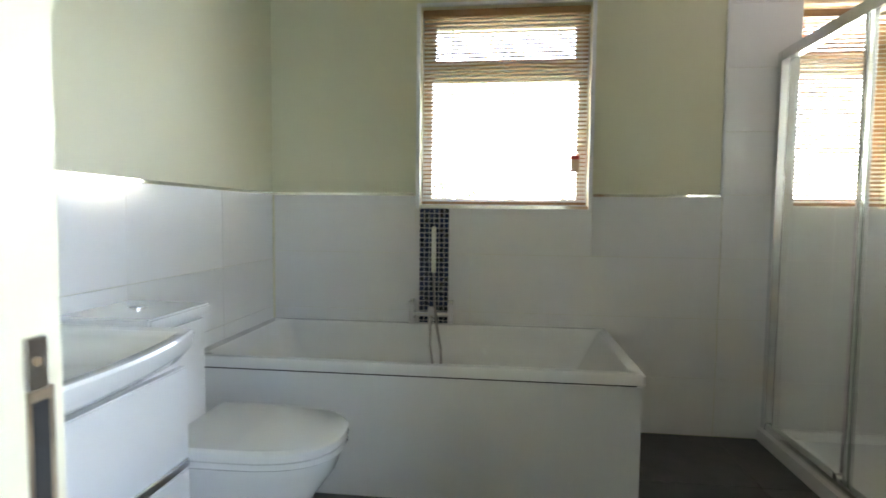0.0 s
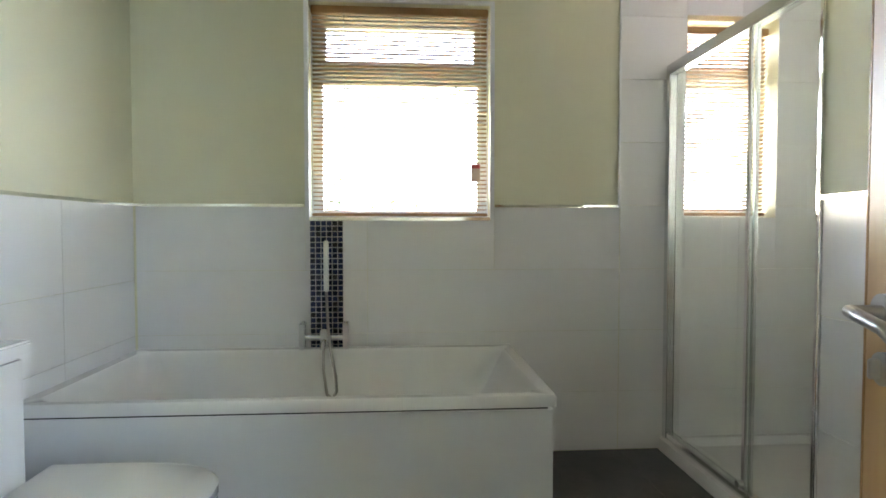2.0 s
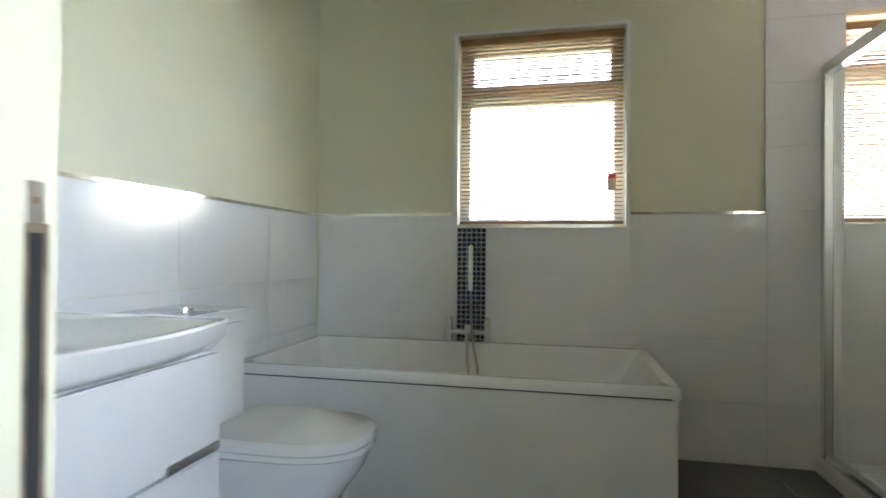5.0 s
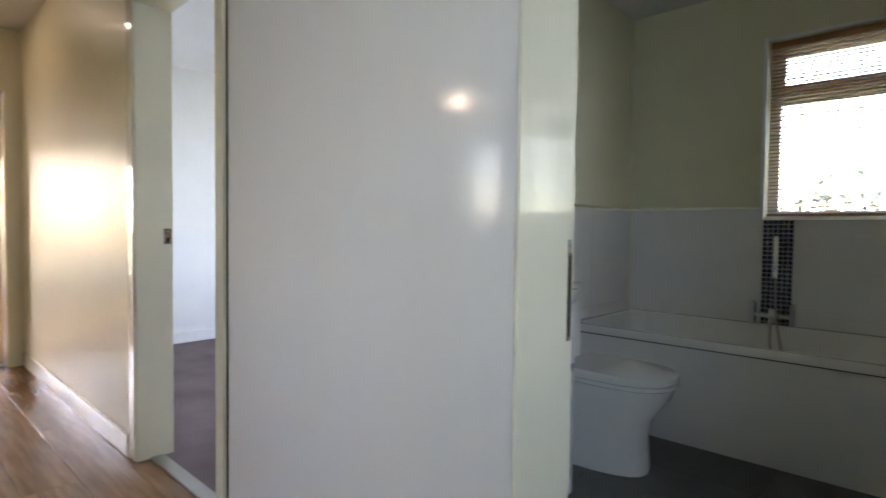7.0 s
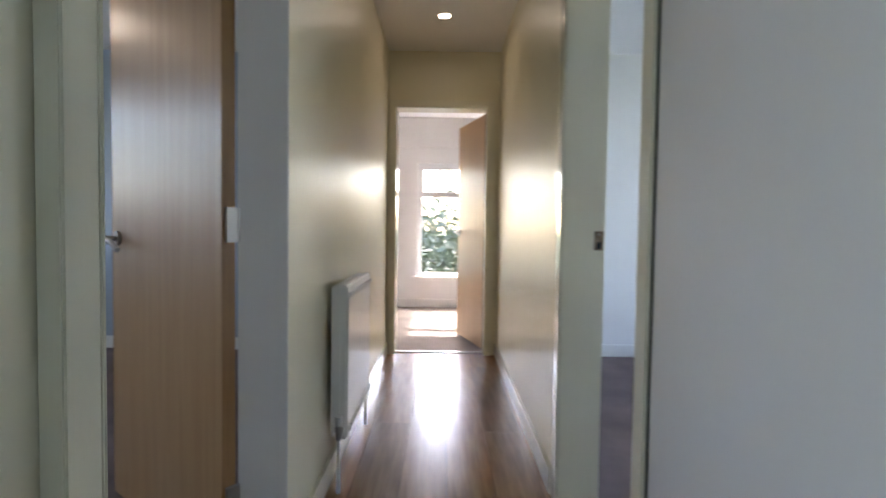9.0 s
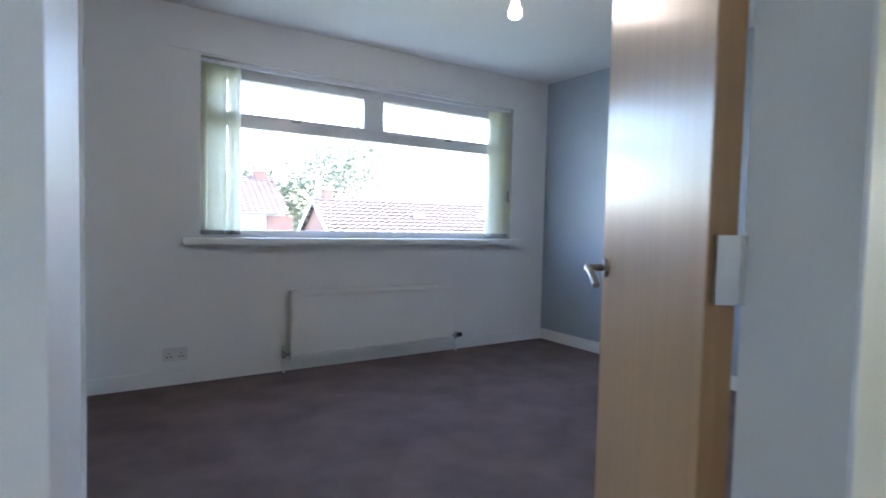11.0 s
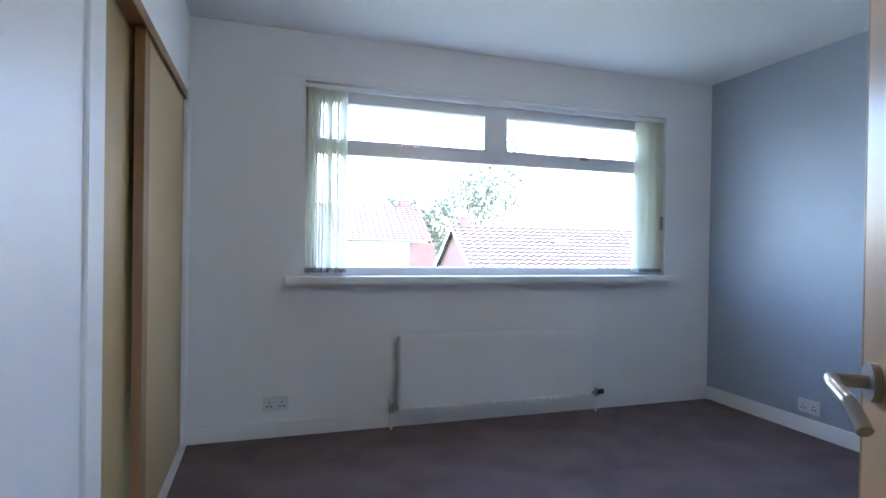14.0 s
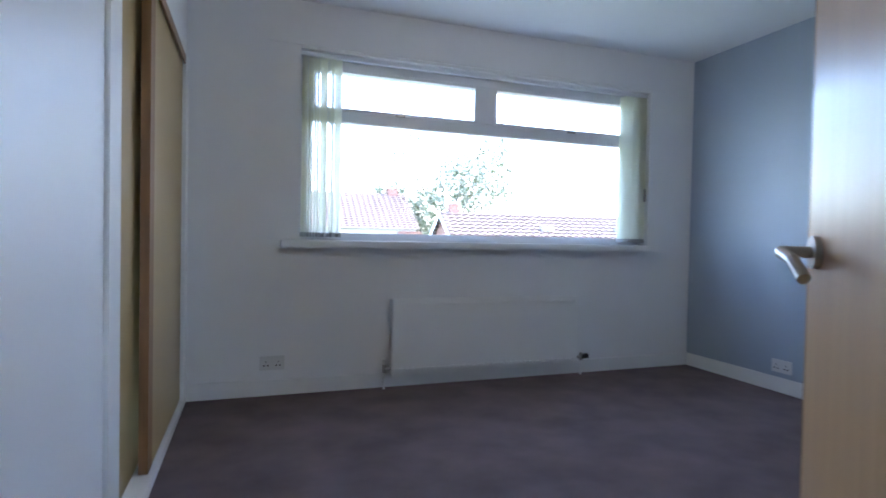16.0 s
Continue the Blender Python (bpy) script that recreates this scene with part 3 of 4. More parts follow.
downlight(-5.9, -0.15)

# ---- wardrobe ----
wd = thing("sliding_wardrobe", "built-in wardrobe with two ash veneer sliding doors", "wardrobe", (-1.27, 0, 0))
part("side_post", box((-0.012, -2.21, 0), (0.10, -2.072, 1.985), 0.003), M_SKIRT, wd, "white painted post")
part("far_post", box((-0.012, -3.915, 0), (0.10, -3.80, 1.985), 0.003), M_SKIRT, wd, "white painted post")
part("sill_board", box((-0.012, -3.80, 0), (0.10, -2.21, 0.045), 0.003), M_SKIRT, wd, "white painted sill board")
part("top_track", box((0.0, -3.80, 1.945), (0.10, -2.21, 1.985), 0.003), M_BROWN, wd, "brown track")
part("track_lip", box((-0.008, -3.80, 1.925), (0.0, -2.21, 1.975), 0.002), M_BROWN, wd, "brown track lip")
da = part("door", box((0.060, -2.93, 0.05), (0.092, -2.212, 1.95), 0.001), M_GOLD, wd, "ash veneer sliding door")
db = part("door", box((0.008, -3.798, 0.05), (0.038, -2.885, 1.943), 0.001), M_GOLD, wd, "ash veneer sliding door")
part("stile", box((0.006, -2.885, 0.05), (0.040, -2.79, 1.943), 0.001), M_BROWN, db, "brown wood edge")


# ---- bathroom fittings ----
def loft(bm, rings, cap0=True, cap1=True):
    vs = [[bm.verts.new(p) for p in r] for r in rings]
    n = len(vs[0])
    for a, b in zip(vs, vs[1:]):
        for i in range(n):
            bm.faces.new((a[i], a[(i + 1) % n], b[(i + 1) % n], b[i]))
    if cap0:
        bm.faces.new(vs[0][::-1])
    if cap1:
        bm.faces.new(vs[-1])
    return bm


def rrect(x0, x1, y0, y1, r, z, n=6):
    pts = []
    for cx, cy_, a0 in ((x1 - r, y1 - r, 0), (x0 + r, y1 - r, 90), (x0 + r, y0 + r, 180), (x1 - r, y0 + r, 270)):
        for k in range(n + 1):
            a = radians(a0 + 90 * k / n)
            pts.append((cx + r * math.cos(a), cy_ + r * math.sin(a), z))
    return pts


bt = thing("bathtub", "white acrylic straight bath with panelled front", "bath", (-1.493, 2.435, 0))
L, Wd, R = 1.718, 0.805, 0.527
bm = bmesh.new()
loft(bm, [rrect(0, L, 0, Wd, 0.012, R - 0.040), rrect(0, L, 0, Wd, 0.012, R - 0.008), rrect(0.006, L - 0.006, 0.006, Wd - 0.006, 0.012, R),
          rrect(0.05, L - 0.05, 0.032, Wd - 0.05, 0.06, R), rrect(0.062, L - 0.062, 0.042, Wd - 0.06, 0.06, R - 0.012),
          rrect(0.13, L - 0.20, 0.085, Wd - 0.10, 0.10, R - 0.25), rrect(0.19, L - 0.33, 0.14, Wd - 0.14, 0.10, R - 0.39), rrect(0.25, L - 0.42, 0.19, Wd - 0.19, 0.08, R - 0.405)], cap0=False)
part("tub", bm, M_ACRYL, bt, "", True)
part("front_panel", box((0.006, 0.003, 0.075), (L - 0.012, 0.02, R - 0.046), 0.003), M_ACRYL, bt, "glossy white front panel")
part("end_panel", box((L - 0.028, 0.036, 0.075), (L - 0.012, Wd, R - 0.046), 0.003), M_ACRYL, bt)
part("plinth", box((0.006, 0.026, 0.0), (L - 0.02, 0.04, 0.072), 0.002), M_ACRYL, bt, "recessed white plinth")
part("panel_gap", box((0.01, 0.006, R - 0.0465), (L - 0.03, 0.03, R - 0.039)), M_DARK, bt, "dark joint under rim")
part("waste", cy(bmesh.new(), (0.85, 0.34, R - 0.405), (0.85, 0.34, R - 0.40), 0.03, 20), M_CHROME, bt, "chrome waste", True)

tp = thing("bath_mixer", "chrome bath shower mixer with handset and hose", "tap", (-0.64, 3.208, 0.592))
for x in (-0.098, 0.098):
    part("pillar", box((x - 0.014, -0.05, -0.062), (x + 0.014, 0.022, 0.058), 0.004), M_CHROME, tp)
    part("control", cy(bmesh.new(), (x, -0.02, 0.058), (x, -0.02, 0.064), 0.009, 16), M_CHROME, tp, "", True)
part("crossbar", cy(bmesh.new(), (-0.09, -0.02, -0.012), (0.09, -0.02, -0.012), 0.014, 18), M_CHROME, tp, "", True)
part("diverter", box((-0.016, -0.05, -0.05), (0.016, 0.0, 0.03), 0.004), M_CHROME, tp)
part("spout", tube(bmesh.new(), [(0, -0.03, -0.02), (0, -0.07, -0.03), (0, -0.09, -0.05)], 0.012, 14), M_CHROME, tp, "", True)
br = part("bracket", cy(bmesh.new(), (0.012, 0.024, 0.345), (0.012, -0.02, 0.345), 0.011, 16), M_CHROME, tp, "", True)
hs = part("handset", box((0.0, -0.05, 0.20), (0.024, -0.028, 0.43), 0.005), M_CHROME, tp, "slim chrome handset")
part("hose", tube(bmesh.new(), [(0.012, -0.04, 0.20), (0.018, -0.045, 0.05), (0.03, -0.055, -0.06), (0.055, -0.07, -0.18), (0.06, -0.09, -0.24), (0.045, -0.10, -0.27),
                                (0.02, -0.10, -0.25), (0.004, -0.085, -0.15), (0.0, -0.06, -0.05)], 0.0065, 10), M_SATIN, tp, "ribbed metal hose", True)

tl = thing("toilet", "white ceramic close-coupled toilet, lid closed", "toilet", (-1.497, 2.012, 0))


def dshape(x0, x1, hw, z, n=16, p=2.6):
    """A D-shaped outline: straight at x0, rounded towards x1."""
    xm = x0 + (x1 - x0) * 0.42
    pts = [(x0, -hw, z), (xm, -hw, z)]
    for k in range(1, n):
        a = math.pi * (k / n - 0.5)
        c, s = math.cos(a), math.sin(a)
        pts.append((xm + (x1 - xm) * abs(c) ** (2 / p), hw * math.copysign(abs(s) ** (2 / p), s), z))
    return pts + [(xm, hw, z), (x0, hw, z)]


bm = bmesh.new()
loft(bm, [dshape(0.0, 0.655, 0.135, 0.0), dshape(0.0, 0.66, 0.135, 0.02), dshape(0.0, 0.65, 0.13, 0.16), dshape(0.02, 0.67, 0.14, 0.24), dshape(0.10, 0.735, 0.168, 0.33), dshape(0.12, 0.755, 0.178, 0.385)])
part("pan", bm, M_CERAM, tl, "", True)
bm = bmesh.new()
loft(bm, [dshape(0.285, 0.758, 0.178, 0.388), dshape(0.282, 0.764, 0.183, 0.392), dshape(0.282, 0.764, 0.183, 0.408)])
part("seat", bm, M_CERAM, tl, "white plastic seat", True)
bm = bmesh.new()
loft(bm, [dshape(0.285, 0.762, 0.182, 0.411), dshape(0.283, 0.766, 0.184, 0.415), dshape(0.283, 0.766, 0.184, 0.436), dshape(0.29, 0.755, 0.176, 0.444)])
part("lid", bm, M_CERAM, tl, "closed white lid", True)
for y in (-0.08, 0.08):
    part("hinge", cy(bmesh.new(), (0.275, y - 0.02, 0.42), (0.275, y + 0.02, 0.42), 0.013, 14), M_CHROME, tl, "chrome hinge", True)
part("cistern", box((0.0, -0.175, 0.36), (0.27, 0.115, 0.755), 0.012), M_CERAM, tl)
cl = part("cistern_lid", box((0.0, -0.182, 0.757), (0.285, 0.122, 0.79), 0.006), M_CERAM, tl)
part("flush_button", cy(bmesh.new(), (0.14, -0.03, 0.79), (0.14, -0.03, 0.796), 0.024, 24), M_CHROME, cl, "chrome flush button", True)

vn = thing("vanity_unit", "white gloss vanity cabinet with drawer and basin", "vanity unit", (-1.497, 1.02, 0))
M_VAN = mat("white_lacquer", (0.79, 0.79, 0.78), 0.15, var=0.012, coat=0.3)
part("carcass", box((0.0, 0.012, 0.0), (0.495, 0.608, 0.738), 0.002), M_VAN, vn)
dr = part("drawer", box((0.497, 0.014, 0.513), (0.518, 0.606, 0.733), 0.003), M_VAN, vn)
part("finger_pull", box((0.508, 0.42, 0.505), (0.524, 0.60, 0.526), 0.003), M_ALU, dr, "recessed metal pull")
for y0, y1 in ((0.014, 0.308), (0.312, 0.606)):
    part("cupboard_door", box((0.497, y0, 0.012), (0.518, y1, 0.498), 0.003), M_VAN, vn)
bm = bmesh.new()


def basin_ring(g, z, bow):
    pts = []
    n = 12
    for k in range(n + 1):
        y = g + (0.64 - 2 * g) * k / n
        pts.append((0.515 - g + bow * (1 - ((y - 0.32) / 0.32) ** 2), y, z))
    return pts + [(g * 0.9, 0.64 - g, z), (g * 0.9, g, z)]


loft(bm, [basin_ring(0.03, 0.740, 0.03), basin_ring(0.004, 0.773, 0.05), basin_ring(0.0, 0.805, 0.055), basin_ring(0.004, 0.811, 0.055), basin_ring(0.03, 0.809, 0.05), basin_ring(0.045, 0.796, 0.048), basin_ring(0.10, 0.752, 0.02), basin_ring(0.16, 0.744, 0.0)])
part("basin", bm, M_CERAM, vn, "white ceramic basin with bowed front", True)

# shower enclosure
sh = thing("shower_enclosure", "chrome framed sliding glass shower enclosure", "shower", (0, 0, 0))
part("tray", bev(loft(bmesh.new(), [rrect(0.955, 1.745, 2.205, 3.245, 0.01, 0.0, 2), rrect(0.955, 1.745, 2.205, 3.245, 0.01, 0.062, 2), rrect(1.02, 1.72, 2.25, 3.215, 0.05, 0.062, 2), rrect(1.06, 1.69, 2.29, 3.18, 0.05, 0.035, 2)]), 0.001, 1), M_ACRYL, sh, "white shower tray")
x0, x1 = 0.975, 1.015
part("wall_profile", box((x0 - 0.003, 3.205, 0.063), (x1, 3.246, 1.85), 0.003), M_ALU, sh)
part("wall_profile", box((x0, 2.206, 0.063), (x1, 2.236, 1.85), 0.003), M_ALU, sh)
part("top_rail", box((x0 - 0.006, 2.237, 1.80), (x1 + 0.006, 3.204, 1.85), 0.004), M_ALU, sh)
part("bottom_rail", box((x0, 2.237, 0.063), (x1, 3.204, 0.10), 0.004), M_ALU, sh)
fp = part("fixed_panel", box((1.005, 2.61, 0.10), (1.011, 3.205, 1.80)), M_GLASSG, sh, "greenish clear glass")
sp = part("sliding_panel", box((0.984, 2.24, 0.10), (0.990, 2.625, 1.80)), M_GLASSG, sh, "greenish clear glass")
fp.visible_shadow = sp.visible_shadow = False
part("stile", box((1.000, 2.600, 0.10), (1.014, 2.617, 1.80), 0.002), M_ALU, sh)
part("stile", box((0.980, 2.610, 0.10), (0.993, 2.630, 1.80), 0.002), M_ALU, sh)
for yy in (2.29, 2.625):
    part("roller", cy(bmesh.new(), (0.962, yy, 0.118), (0.984, yy, 0.118), 0.014, 18), M_ALU, sh, "", True)

# chrome tile trims
strip("trim_tile_west", (-1.5, 0.735, 1.176), (-1.488, 3.24, 1.188), M_CHROME, 0.002)
strip("trim_tile_north", (-1.488, 3.238, 1.176), (W1[0] - 0.012, 3.25, 1.188), M_CHROME, 0.002)
strip("trim_tile_north_b", (W1[1] + 0.012, 3.238, 1.176), (0.742, 3.25, 1.188), M_CHROME, 0.002)
strip("trim_tile_corner", (0.742, 3.238, 1.176), (0.752, 3.25, H), M_UPVC, 0.002)
strip("trim_tile_east", (0.918, 0.74, 1.155), (0.93, 2.19, 1.167), M_CHROME, 0.002)
strip("trim_shower_corner", (0.917, 2.188, 0.0), (0.931, 2.204, H), M_CHROME, 0.003)

# ---- outside ----
GZ = -2.75
struct("ground", box((-600, -600, GZ - 0.5), (600, 600, GZ)), M_GRASS, "lawn and gardens")


def roof_mesh(bm, a, b, down, length):
    """A tiled roof slope from the ridge a-b down along a vector, tile courses stepped and rolled."""
    a, b, down = Vector(a), Vector(b), Vector(down)
    nrm = (b - a).cross(down).normalized()
    if nrm.z < 0:
        nrm = -nrm
    nv, nu = max(4, int(down.length / 0.22)), int((b - a).length / 0.065)
    prev = None
    for j in range(nv):
        for e, lift in ((0, 0.0), (1, 0.045)):
            row = []
            for i in range(nu + 1):
                s = 0.026 * (1 + math.sin(i * math.pi / 2))
                row.append(bm.verts.new(a + (b - a) * i / nu + down * (j + e) / nv + nrm * (s + lift)))
            if prev:
                for i in range(nu):
                    bm.faces.new((prev[i], prev[i + 1], row[i + 1], row[i]))
            prev = row
    return bm


def house(label, ridge_a, ridge_dir, length, half, drop, to_cam, brick_end, chimney_at, wall_mat):
    t = thing("house", label, "house")
    rd, n = Vector((*ridge_dir, 0)).normalized(), Vector((*to_cam, 0)).normalized()
    a = Vector(ridge_a)
    b = a + rd * length
    for s in (1, -1):
        bm = roof_mesh(bmesh.new(), a - rd * 0.15, b + rd * 0.15, n * s * half + Vector((0, 0, -drop)), length)
        part("roof", bm, M_ROOF, t, "red brown pantile roof slope")
    ze = a.z - drop
    k = 0.93
    bm = bmesh.new()
    lo = [a + n * half * k, a - n * half * k, b - n * half * k, b + n * half * k]
    vb_ = [bm.verts.new((p.x, p.y, GZ)) for p in lo]
    vt = [bm.verts.new((p.x, p.y, ze + drop * (1 - k) - 0.05)) for p in lo]
    ra, rb = bm.verts.new(a - Vector((0, 0, 0.08))), bm.verts.new(b - Vector((0, 0, 0.08)))
    for i in range(4):
        bm.faces.new((vb_[i], vb_[(i + 1) % 4], vt[(i + 1) % 4], vt[i]))
    bm.faces.new((vt[0], vt[1], ra))
    bm.faces.new((vt[2], vt[3], rb))
    part("wall", bm, wall_mat, t)
    if brick_end:
        bm = bmesh.new()
        for s in (1, -1):
            p, q = a + n * s * half - Vector((0, 0, drop)) - rd * 0.18, a - rd * 0.18
            q = q + Vector((0, 0, 0.05))
            v = [bm.verts.new(x) for x in (p, q, q - Vector((0, 0, 0.2)), p - Vector((0, 0, 0.2)))]
            bm.faces.new(v)
        part("bargeboard", bm, M_SKIRT, t)
    c = a + rd * chimney_at
    cw = 0.15 if brick_end else 0.26
    bm = box((c.x - cw, c.y - cw, c.z - 0.8), (c.x + cw, c.y + cw, c.z + 0.28), 0.02)
    ch = part("chimney", bm, M_BRICK, t, "brick chimney stack")
    part("coping", box((c.x - cw - 0.04, c.y - cw - 0.04, c.z + 0.28), (c.x + cw + 0.04, c.y + cw + 0.04, c.z + 0.35), 0.02), M_RENDER, ch)
    return t, a, rd, n, ze


h1 = house("brick bungalow with tiled roof and gable chimney", (-7.6, -17.3, 1.82), (-0.997, 0.08), 9, 3.1, 1.75, (0.08, 0.997), True, 0.3, M_BRICK)
for u, w in ((3.2, 0.2), (5.9, 0.2)):
    p = Vector((-7.6, -17.3, 1.82)) + Vector((-0.997, 0.08, 0)) * u + Vector((0.08, 0.997, -0.565)) * 1.0
    part("roof_vent", box((p.x - w, p.y - 0.1, p.z), (p.x + w, p.y + 0.14, p.z + 0.16), 0.02), M_WEIGHT, h1[0], "grey roof vent")
h2 = house("two storey house with tiled roof and pale walls", (-8.9, -27.6, 3.15), (1, -0.05), 7.5, 3.4, 1.85, (0.05, 1), False, 0.5, M_RENDER)
part("brick_pier", box((-9.05, -24.6, GZ), (-7.9, -24.38, 1.25)), M_BRICK, h2[0], "red brick wall section")


def tree(label, base, height, spread, seed, crown_lo, n_leaf, size):
    rnd = random.Random(seed)
    t = thing("tree", label, "tree", base)
    bm = bmesh.new()
    cy(bm, (0, 0, 0), (0.1, 0, height * 0.5), 0.03 * height, 10, 0.016 * height)
    tips = []
    for i in range(26):
        a, z0 = rnd.uniform(0, 6.28), height * rnd.uniform(0.25, 0.5)
        r = spread * rnd.uniform(0.4, 0.85)
        tip = Vector((r * math.cos(a), r * math.sin(a), height * rnd.uniform(crown_lo + 0.1, 0.95)))
        cy(bm, (0.05, 0, z0), tip, 0.009 * height, 6, 0.002 * height)
        tips.append(tip)
    part("trunk", bm, M_BARK, t, "grey branching trunk")
    vs, fs = [], []
    for i in range(n_leaf):
        c = rnd.choice(tips)
        p = c + Vector((rnd.gauss(0, 1), rnd.gauss(0, 1), rnd.gauss(0, 0.8))) * spread * 0.2
        u = Vector((rnd.gauss(0, 1), rnd.gauss(0, 1), rnd.gauss(0, 1))).normalized() * size * rnd.uniform(0.6, 1.3)
        w = u.cross(Vector((rnd.gauss(0, 1), rnd.gauss(0, 1), rnd.gauss(0, 1)))).normalized() * size * 0.4
        k = len(vs)
        vs += [p - u, p - u * 0.1 + w, p + u, p - u * 0.1 - w]
        fs.append((k, k + 1, k + 2, k + 3))
    me = bpy.data.meshes.new("crown")
    me.from_pydata([tuple(v) for v in vs], [], fs)
    me.materials.append(M_LEAF)
    cr = new("crown", me)
    cr.parent = t
    return t


tree("broad leafy green tree with loose open crown", (-13.0, -32, GZ), 9.6, 5.6, 3, 0.3, 15000, 0.12)
tree("small leafy tree beside the houses", (-9.6, -29, GZ), 6.6, 2.0, 4, 0.3, 3500, 0.13)
tree("dense green tree outside end room window", (-16, 1.2, GZ), 4.7, 3.4, 7, 0.2, 9000, 0.14)
tree("leafy garden tree beyond bathroom window", (-0.4, 12.5, GZ), 3.9, 2.6, 9, 0.25, 7000, 0.12)
tree("leafy garden tree beyond bathroom window", (3.6, 13.5, GZ), 4.2, 2.6, 11, 0.25, 7000, 0.12)

# ---- pieces: planks, tiles, mosaic ----
_shared = {}


def piece(name, size, material, bevel, at, parent, lay=0):
    """A bevelled slab of that size with its corner at a place; alike pieces share a mesh."""
    key = (name, tuple(round(s, 3) for s in size), material.name)
    if key not in _shared:
        sx, sy, sz = size
        if lay == 2:
            rings = [[(0, 0, 0), (sx, 0, 0), (sx, sy, 0), (0, sy, 0)], [(0, 0, sz - bevel), (sx, 0, sz - bevel), (sx, sy, sz - bevel), (0, sy, sz - bevel)],
                     [(bevel, bevel, sz), (sx - bevel, bevel, sz), (sx - bevel, sy - bevel, sz), (bevel, sy - bevel, sz)]]
            bm = loft(bmesh.new(), rings)
        elif lay == 1:
            rings = [[(0, sy, 0), (sx, sy, 0), (sx, sy, sz), (0, sy, sz)], [(0, bevel, 0), (sx, bevel, 0), (sx, bevel, sz), (0, bevel, sz)],
                     [(bevel, 0, bevel), (sx - bevel, 0, bevel), (sx - bevel, 0, sz - bevel), (bevel, 0, sz - bevel)]]
            bm = loft(bmesh.new(), rings)
        else:
            rings = [[(0, 0, 0), (0, sy, 0), (0, sy, sz), (0, 0, sz)], [(sx - bevel, 0, 0), (sx - bevel, sy, 0), (sx - bevel, sy, sz), (sx - bevel, 0, sz)],
                     [(sx, bevel, bevel), (sx, sy - bevel, bevel), (sx, sy - bevel, sz - bevel), (sx, bevel, sz - bevel)]]
            bm = loft(bmesh.new(), rings)
        _shared[key] = mesh_of(name, bm, material)
    ob = new(name, _shared[key])
    ob.parent = parent
    ob.matrix_basis = pose(*at)
    return ob


fl = thing("floor_hall", "brown oak laminate plank floor with soft sheen", "floor", kind="structure")
rnd = random.Random(2)
pw, y = 0.19, -0.43
while y < 0.639:
    w = min(pw, 0.64 - y)
    x = -4.945 - rnd.uniform(0, 1.0)
    while x < 2.3:
        a, b = max(x, -4.945), min(x + 1.28, 2.3)
        if b - a > 0.03:
            piece("plank", (b - a - 0.0012, w - 0.0012, 0.012), M_LAM, 0.0008, (a, y, -0.012), fl, 2)
        x += 1.28
    y += pw
fb = thing("floor_bathroom", "dark slate grey tiled floor", "floor", kind="structure")
xs = [-1.5, -1.04, -0.44, 0.16, 0.76, 0.955]
ys = [0.64, 0.936, 1.536, 2.136, 2.736, 3.25]
for xa, xb in zip(xs, xs[1:]):
    for ya, yb in zip(ys, ys[1:]):
        piece("tile", (xb - xa - 0.004, yb - ya - 0.004, 0.008), M_TILED, 0.001, (xa + 0.002, ya + 0.002, -0.004), fb, 2)

ZR = [0.005, 0.291, 0.587, 0.882, 1.176]
ZT = ZR[:-1] + [1.188, 1.487, 1.785, 2.083, 2.38, H]
G = 0.0016


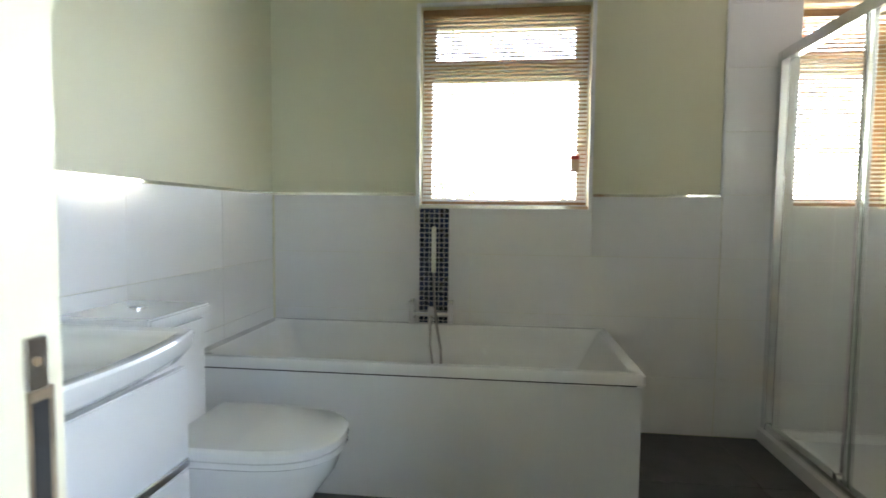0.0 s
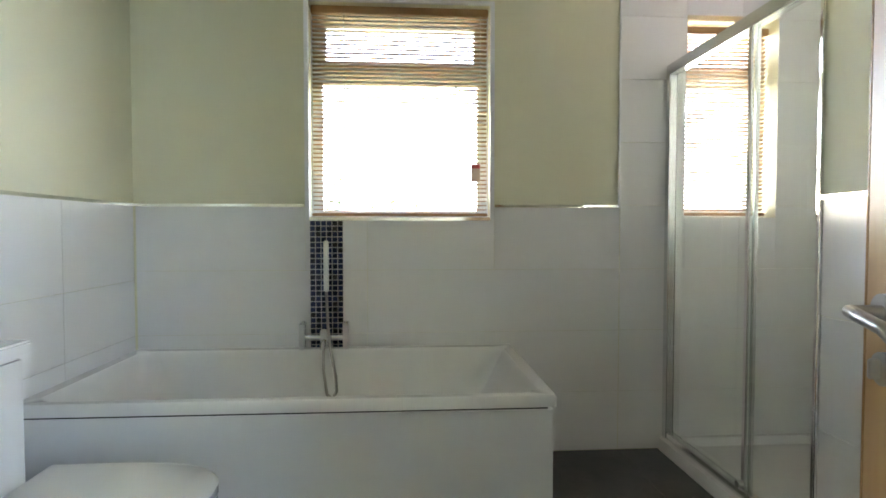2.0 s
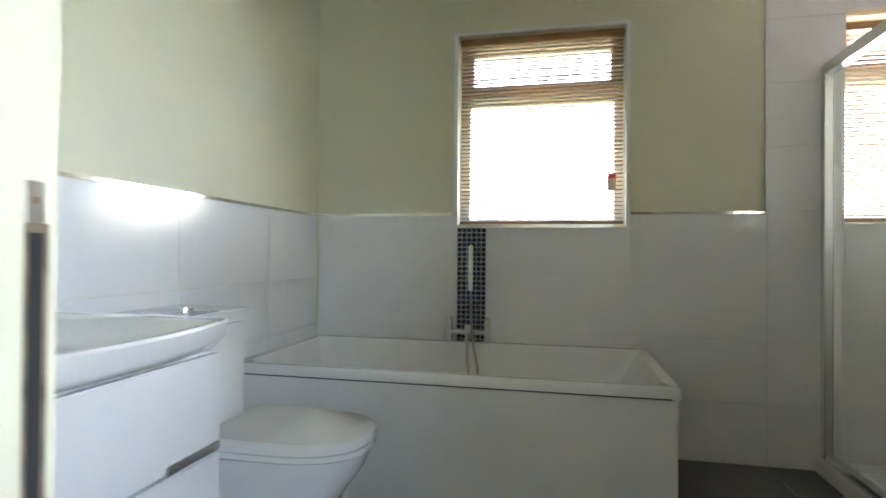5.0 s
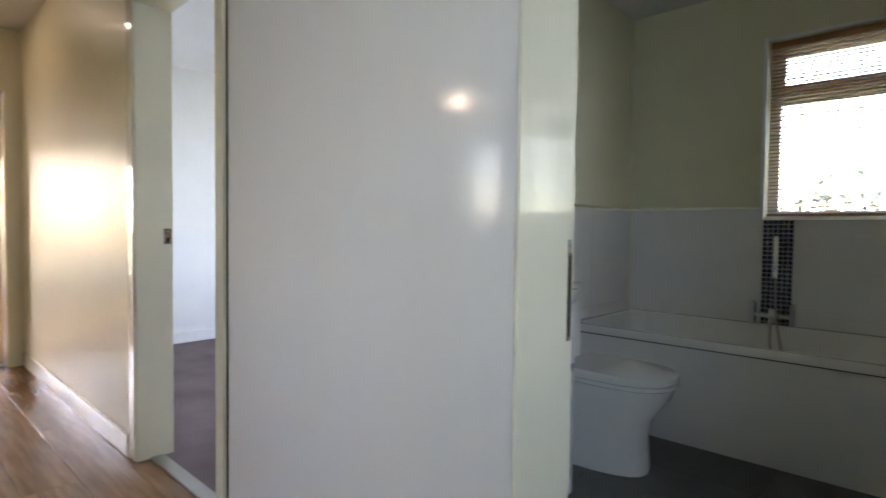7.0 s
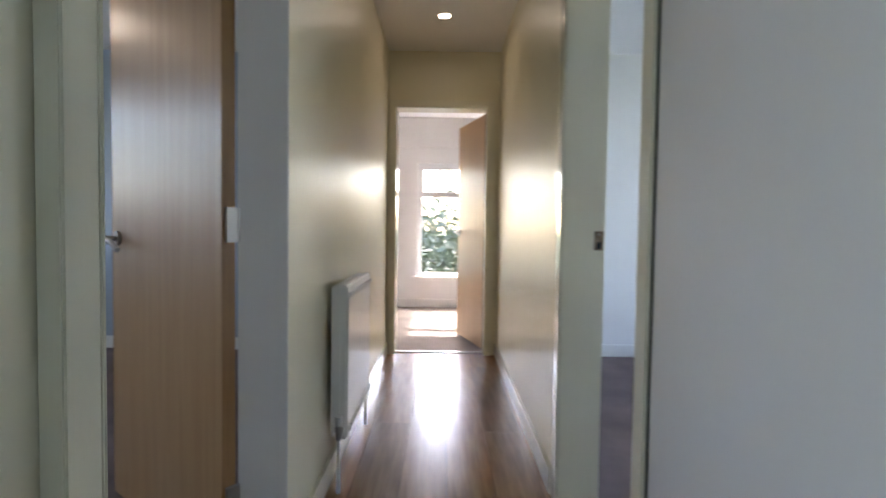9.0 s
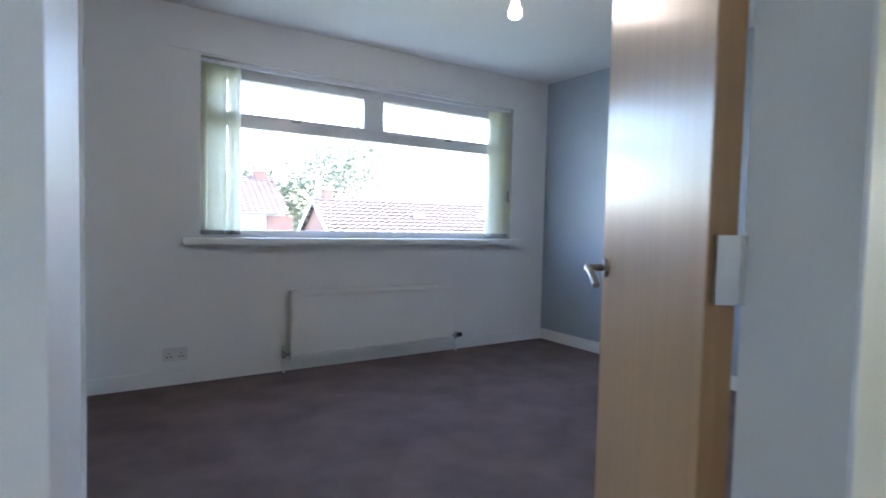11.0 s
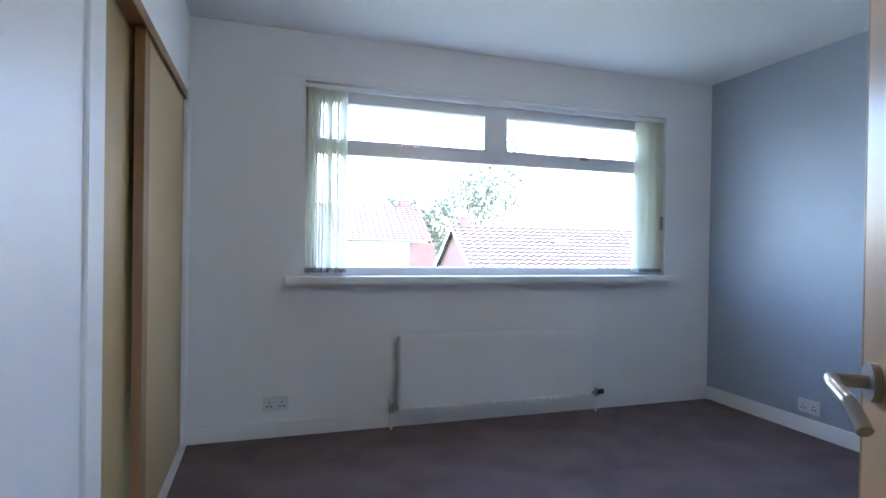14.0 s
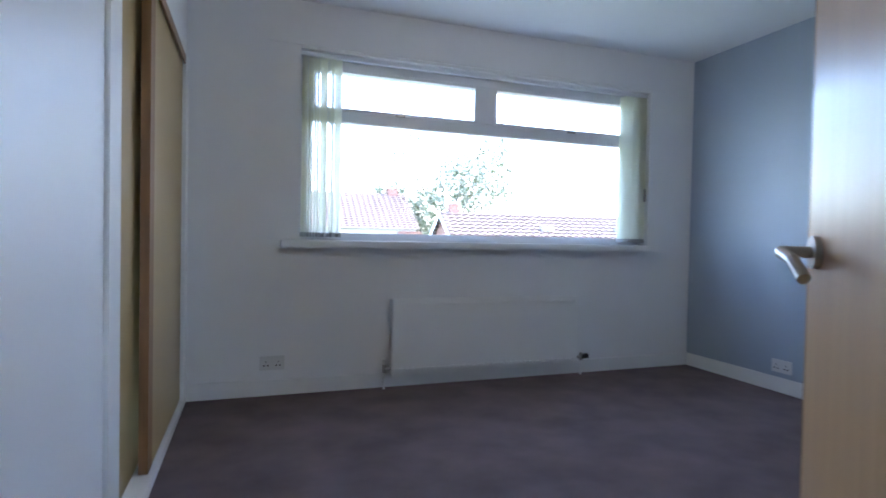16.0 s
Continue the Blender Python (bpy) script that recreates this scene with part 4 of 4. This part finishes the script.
def tile_wall(name, label, axis, c, us, zs, holes, depth=0.004, flip=1):
    """Tiles on a wall, proud of it by depth; axis 0 runs along x and faces -y, axis 1 along y and faces +x (flip -1: -x)."""
    t = thing(name, label, "tiled wall", kind="structure")
    for u0, u1 in zip(us, us[1:]):
        for z0, z1 in zip(zs, zs[1:]):
            rects = [(u0, u1, z0, z1)]
            for a, b, e, f in holes:
                nxt = []
                for r in rects:
                    if r[1] <= a or r[0] >= b or r[3] <= e or r[2] >= f:
                        nxt.append(r)
                        continue
                    if r[0] < a:
                        nxt.append((r[0], a, r[2], r[3]))
                    if r[1] > b:
                        nxt.append((b, r[1], r[2], r[3]))
                    lo, hi = max(r[0], a), min(r[1], b)
                    if r[2] < e:
                        nxt.append((lo, hi, r[2], e))
                    if r[3] > f:
                        nxt.append((lo, hi, f, r[3]))
                rects = nxt
            for r in rects:
                du, dz = r[1] - r[0] - G, r[3] - r[2] - G
                if du < 0.01 or dz < 0.01:
                    continue
                if axis == 0:
                    piece("tile", (du, depth, dz), M_TILEW, 0.0006, (r[0] + G / 2, c - depth, r[2] + G / 2), t, 1)
                else:
                    o = piece("tile", (depth, du, dz), M_TILEW, 0.0006, (c, r[0] + G / 2, r[2] + G / 2), t, 0)
                    if flip < 0:
                        o.matrix_basis = pose(c, r[1] - G / 2, r[2] + G / 2, 0, 0, 180)
    return t


MOS = (-0.713, -0.561, 0.512, 1.112)
tile_wall("tiles_north", "large white glazed wall tiles with fine grout", 0, 3.25, [-1.49, -0.45, 0.752], ZR, [MOS, (W1[0] - 0.01, W1[1] + 0.01, W1[2] - 0.012, 3)])
tile_wall("tiles_north_tall", "large white glazed wall tiles to ceiling", 0, 3.25, [0.754, 1.35, 1.75], ZT, [(W2[0], W2[1], W2[2], W2[3])])
tile_wall("tiles_west", "large white glazed wall tiles with fine grout", 1, -1.5, [0.735, 0.93, 1.53, 2.128, 2.728, 3.24], ZR[:3] + [0.84, 1.176], [])
tile_wall("tiles_east", "large white glazed wall tiles with fine grout", 1, 0.93, [0.735, 1.0, 1.6, 2.187], [0.005, 0.24, 0.49, 0.82, 1.155], [], flip=-1)
tile_wall("tiles_shower_east", "large white glazed wall tiles to ceiling", 1, 1.75, [2.2, 2.65, 3.24], ZT, [], flip=-1)
ts = thing("tiles_shower_south", "large white glazed wall tiles to ceiling", "tiled wall", kind="structure")
for u0, u1 in ((0.935, 1.35), (1.35, 1.74)):
    for z0, z1 in zip(ZT, ZT[1:]):
        o = piece("tile", (u1 - u0 - G, 0.008, z1 - z0 - G), M_TILEW, 0.0006, (u0, 2.2, z0), ts, 1)
        o.matrix_basis = pose(u1, 2.208, z0 + G / 2, 0, 0, 180)
mo = thing("mosaic_strip", "navy glass mosaic strip with white grout", "mosaic", kind="structure")
part("grout_bed", box((MOS[0], 3.244, MOS[2]), (MOS[1], 3.25, MOS[3])), mat("white_grout", (0.72, 0.72, 0.7), 0.8), mo, "white grout")
for i in range(6):
    for j in range(24):
        s = (MOS[1] - MOS[0]) / 6
        piece("mosaic_tile", (s - 0.0034, 0.004, 0.025 - 0.0034), M_MOSAIC, 0.0008, (MOS[0] + i * s + 0.0017, 3.2405, MOS[2] + j * 0.025 + 0.0017), mo, 1)
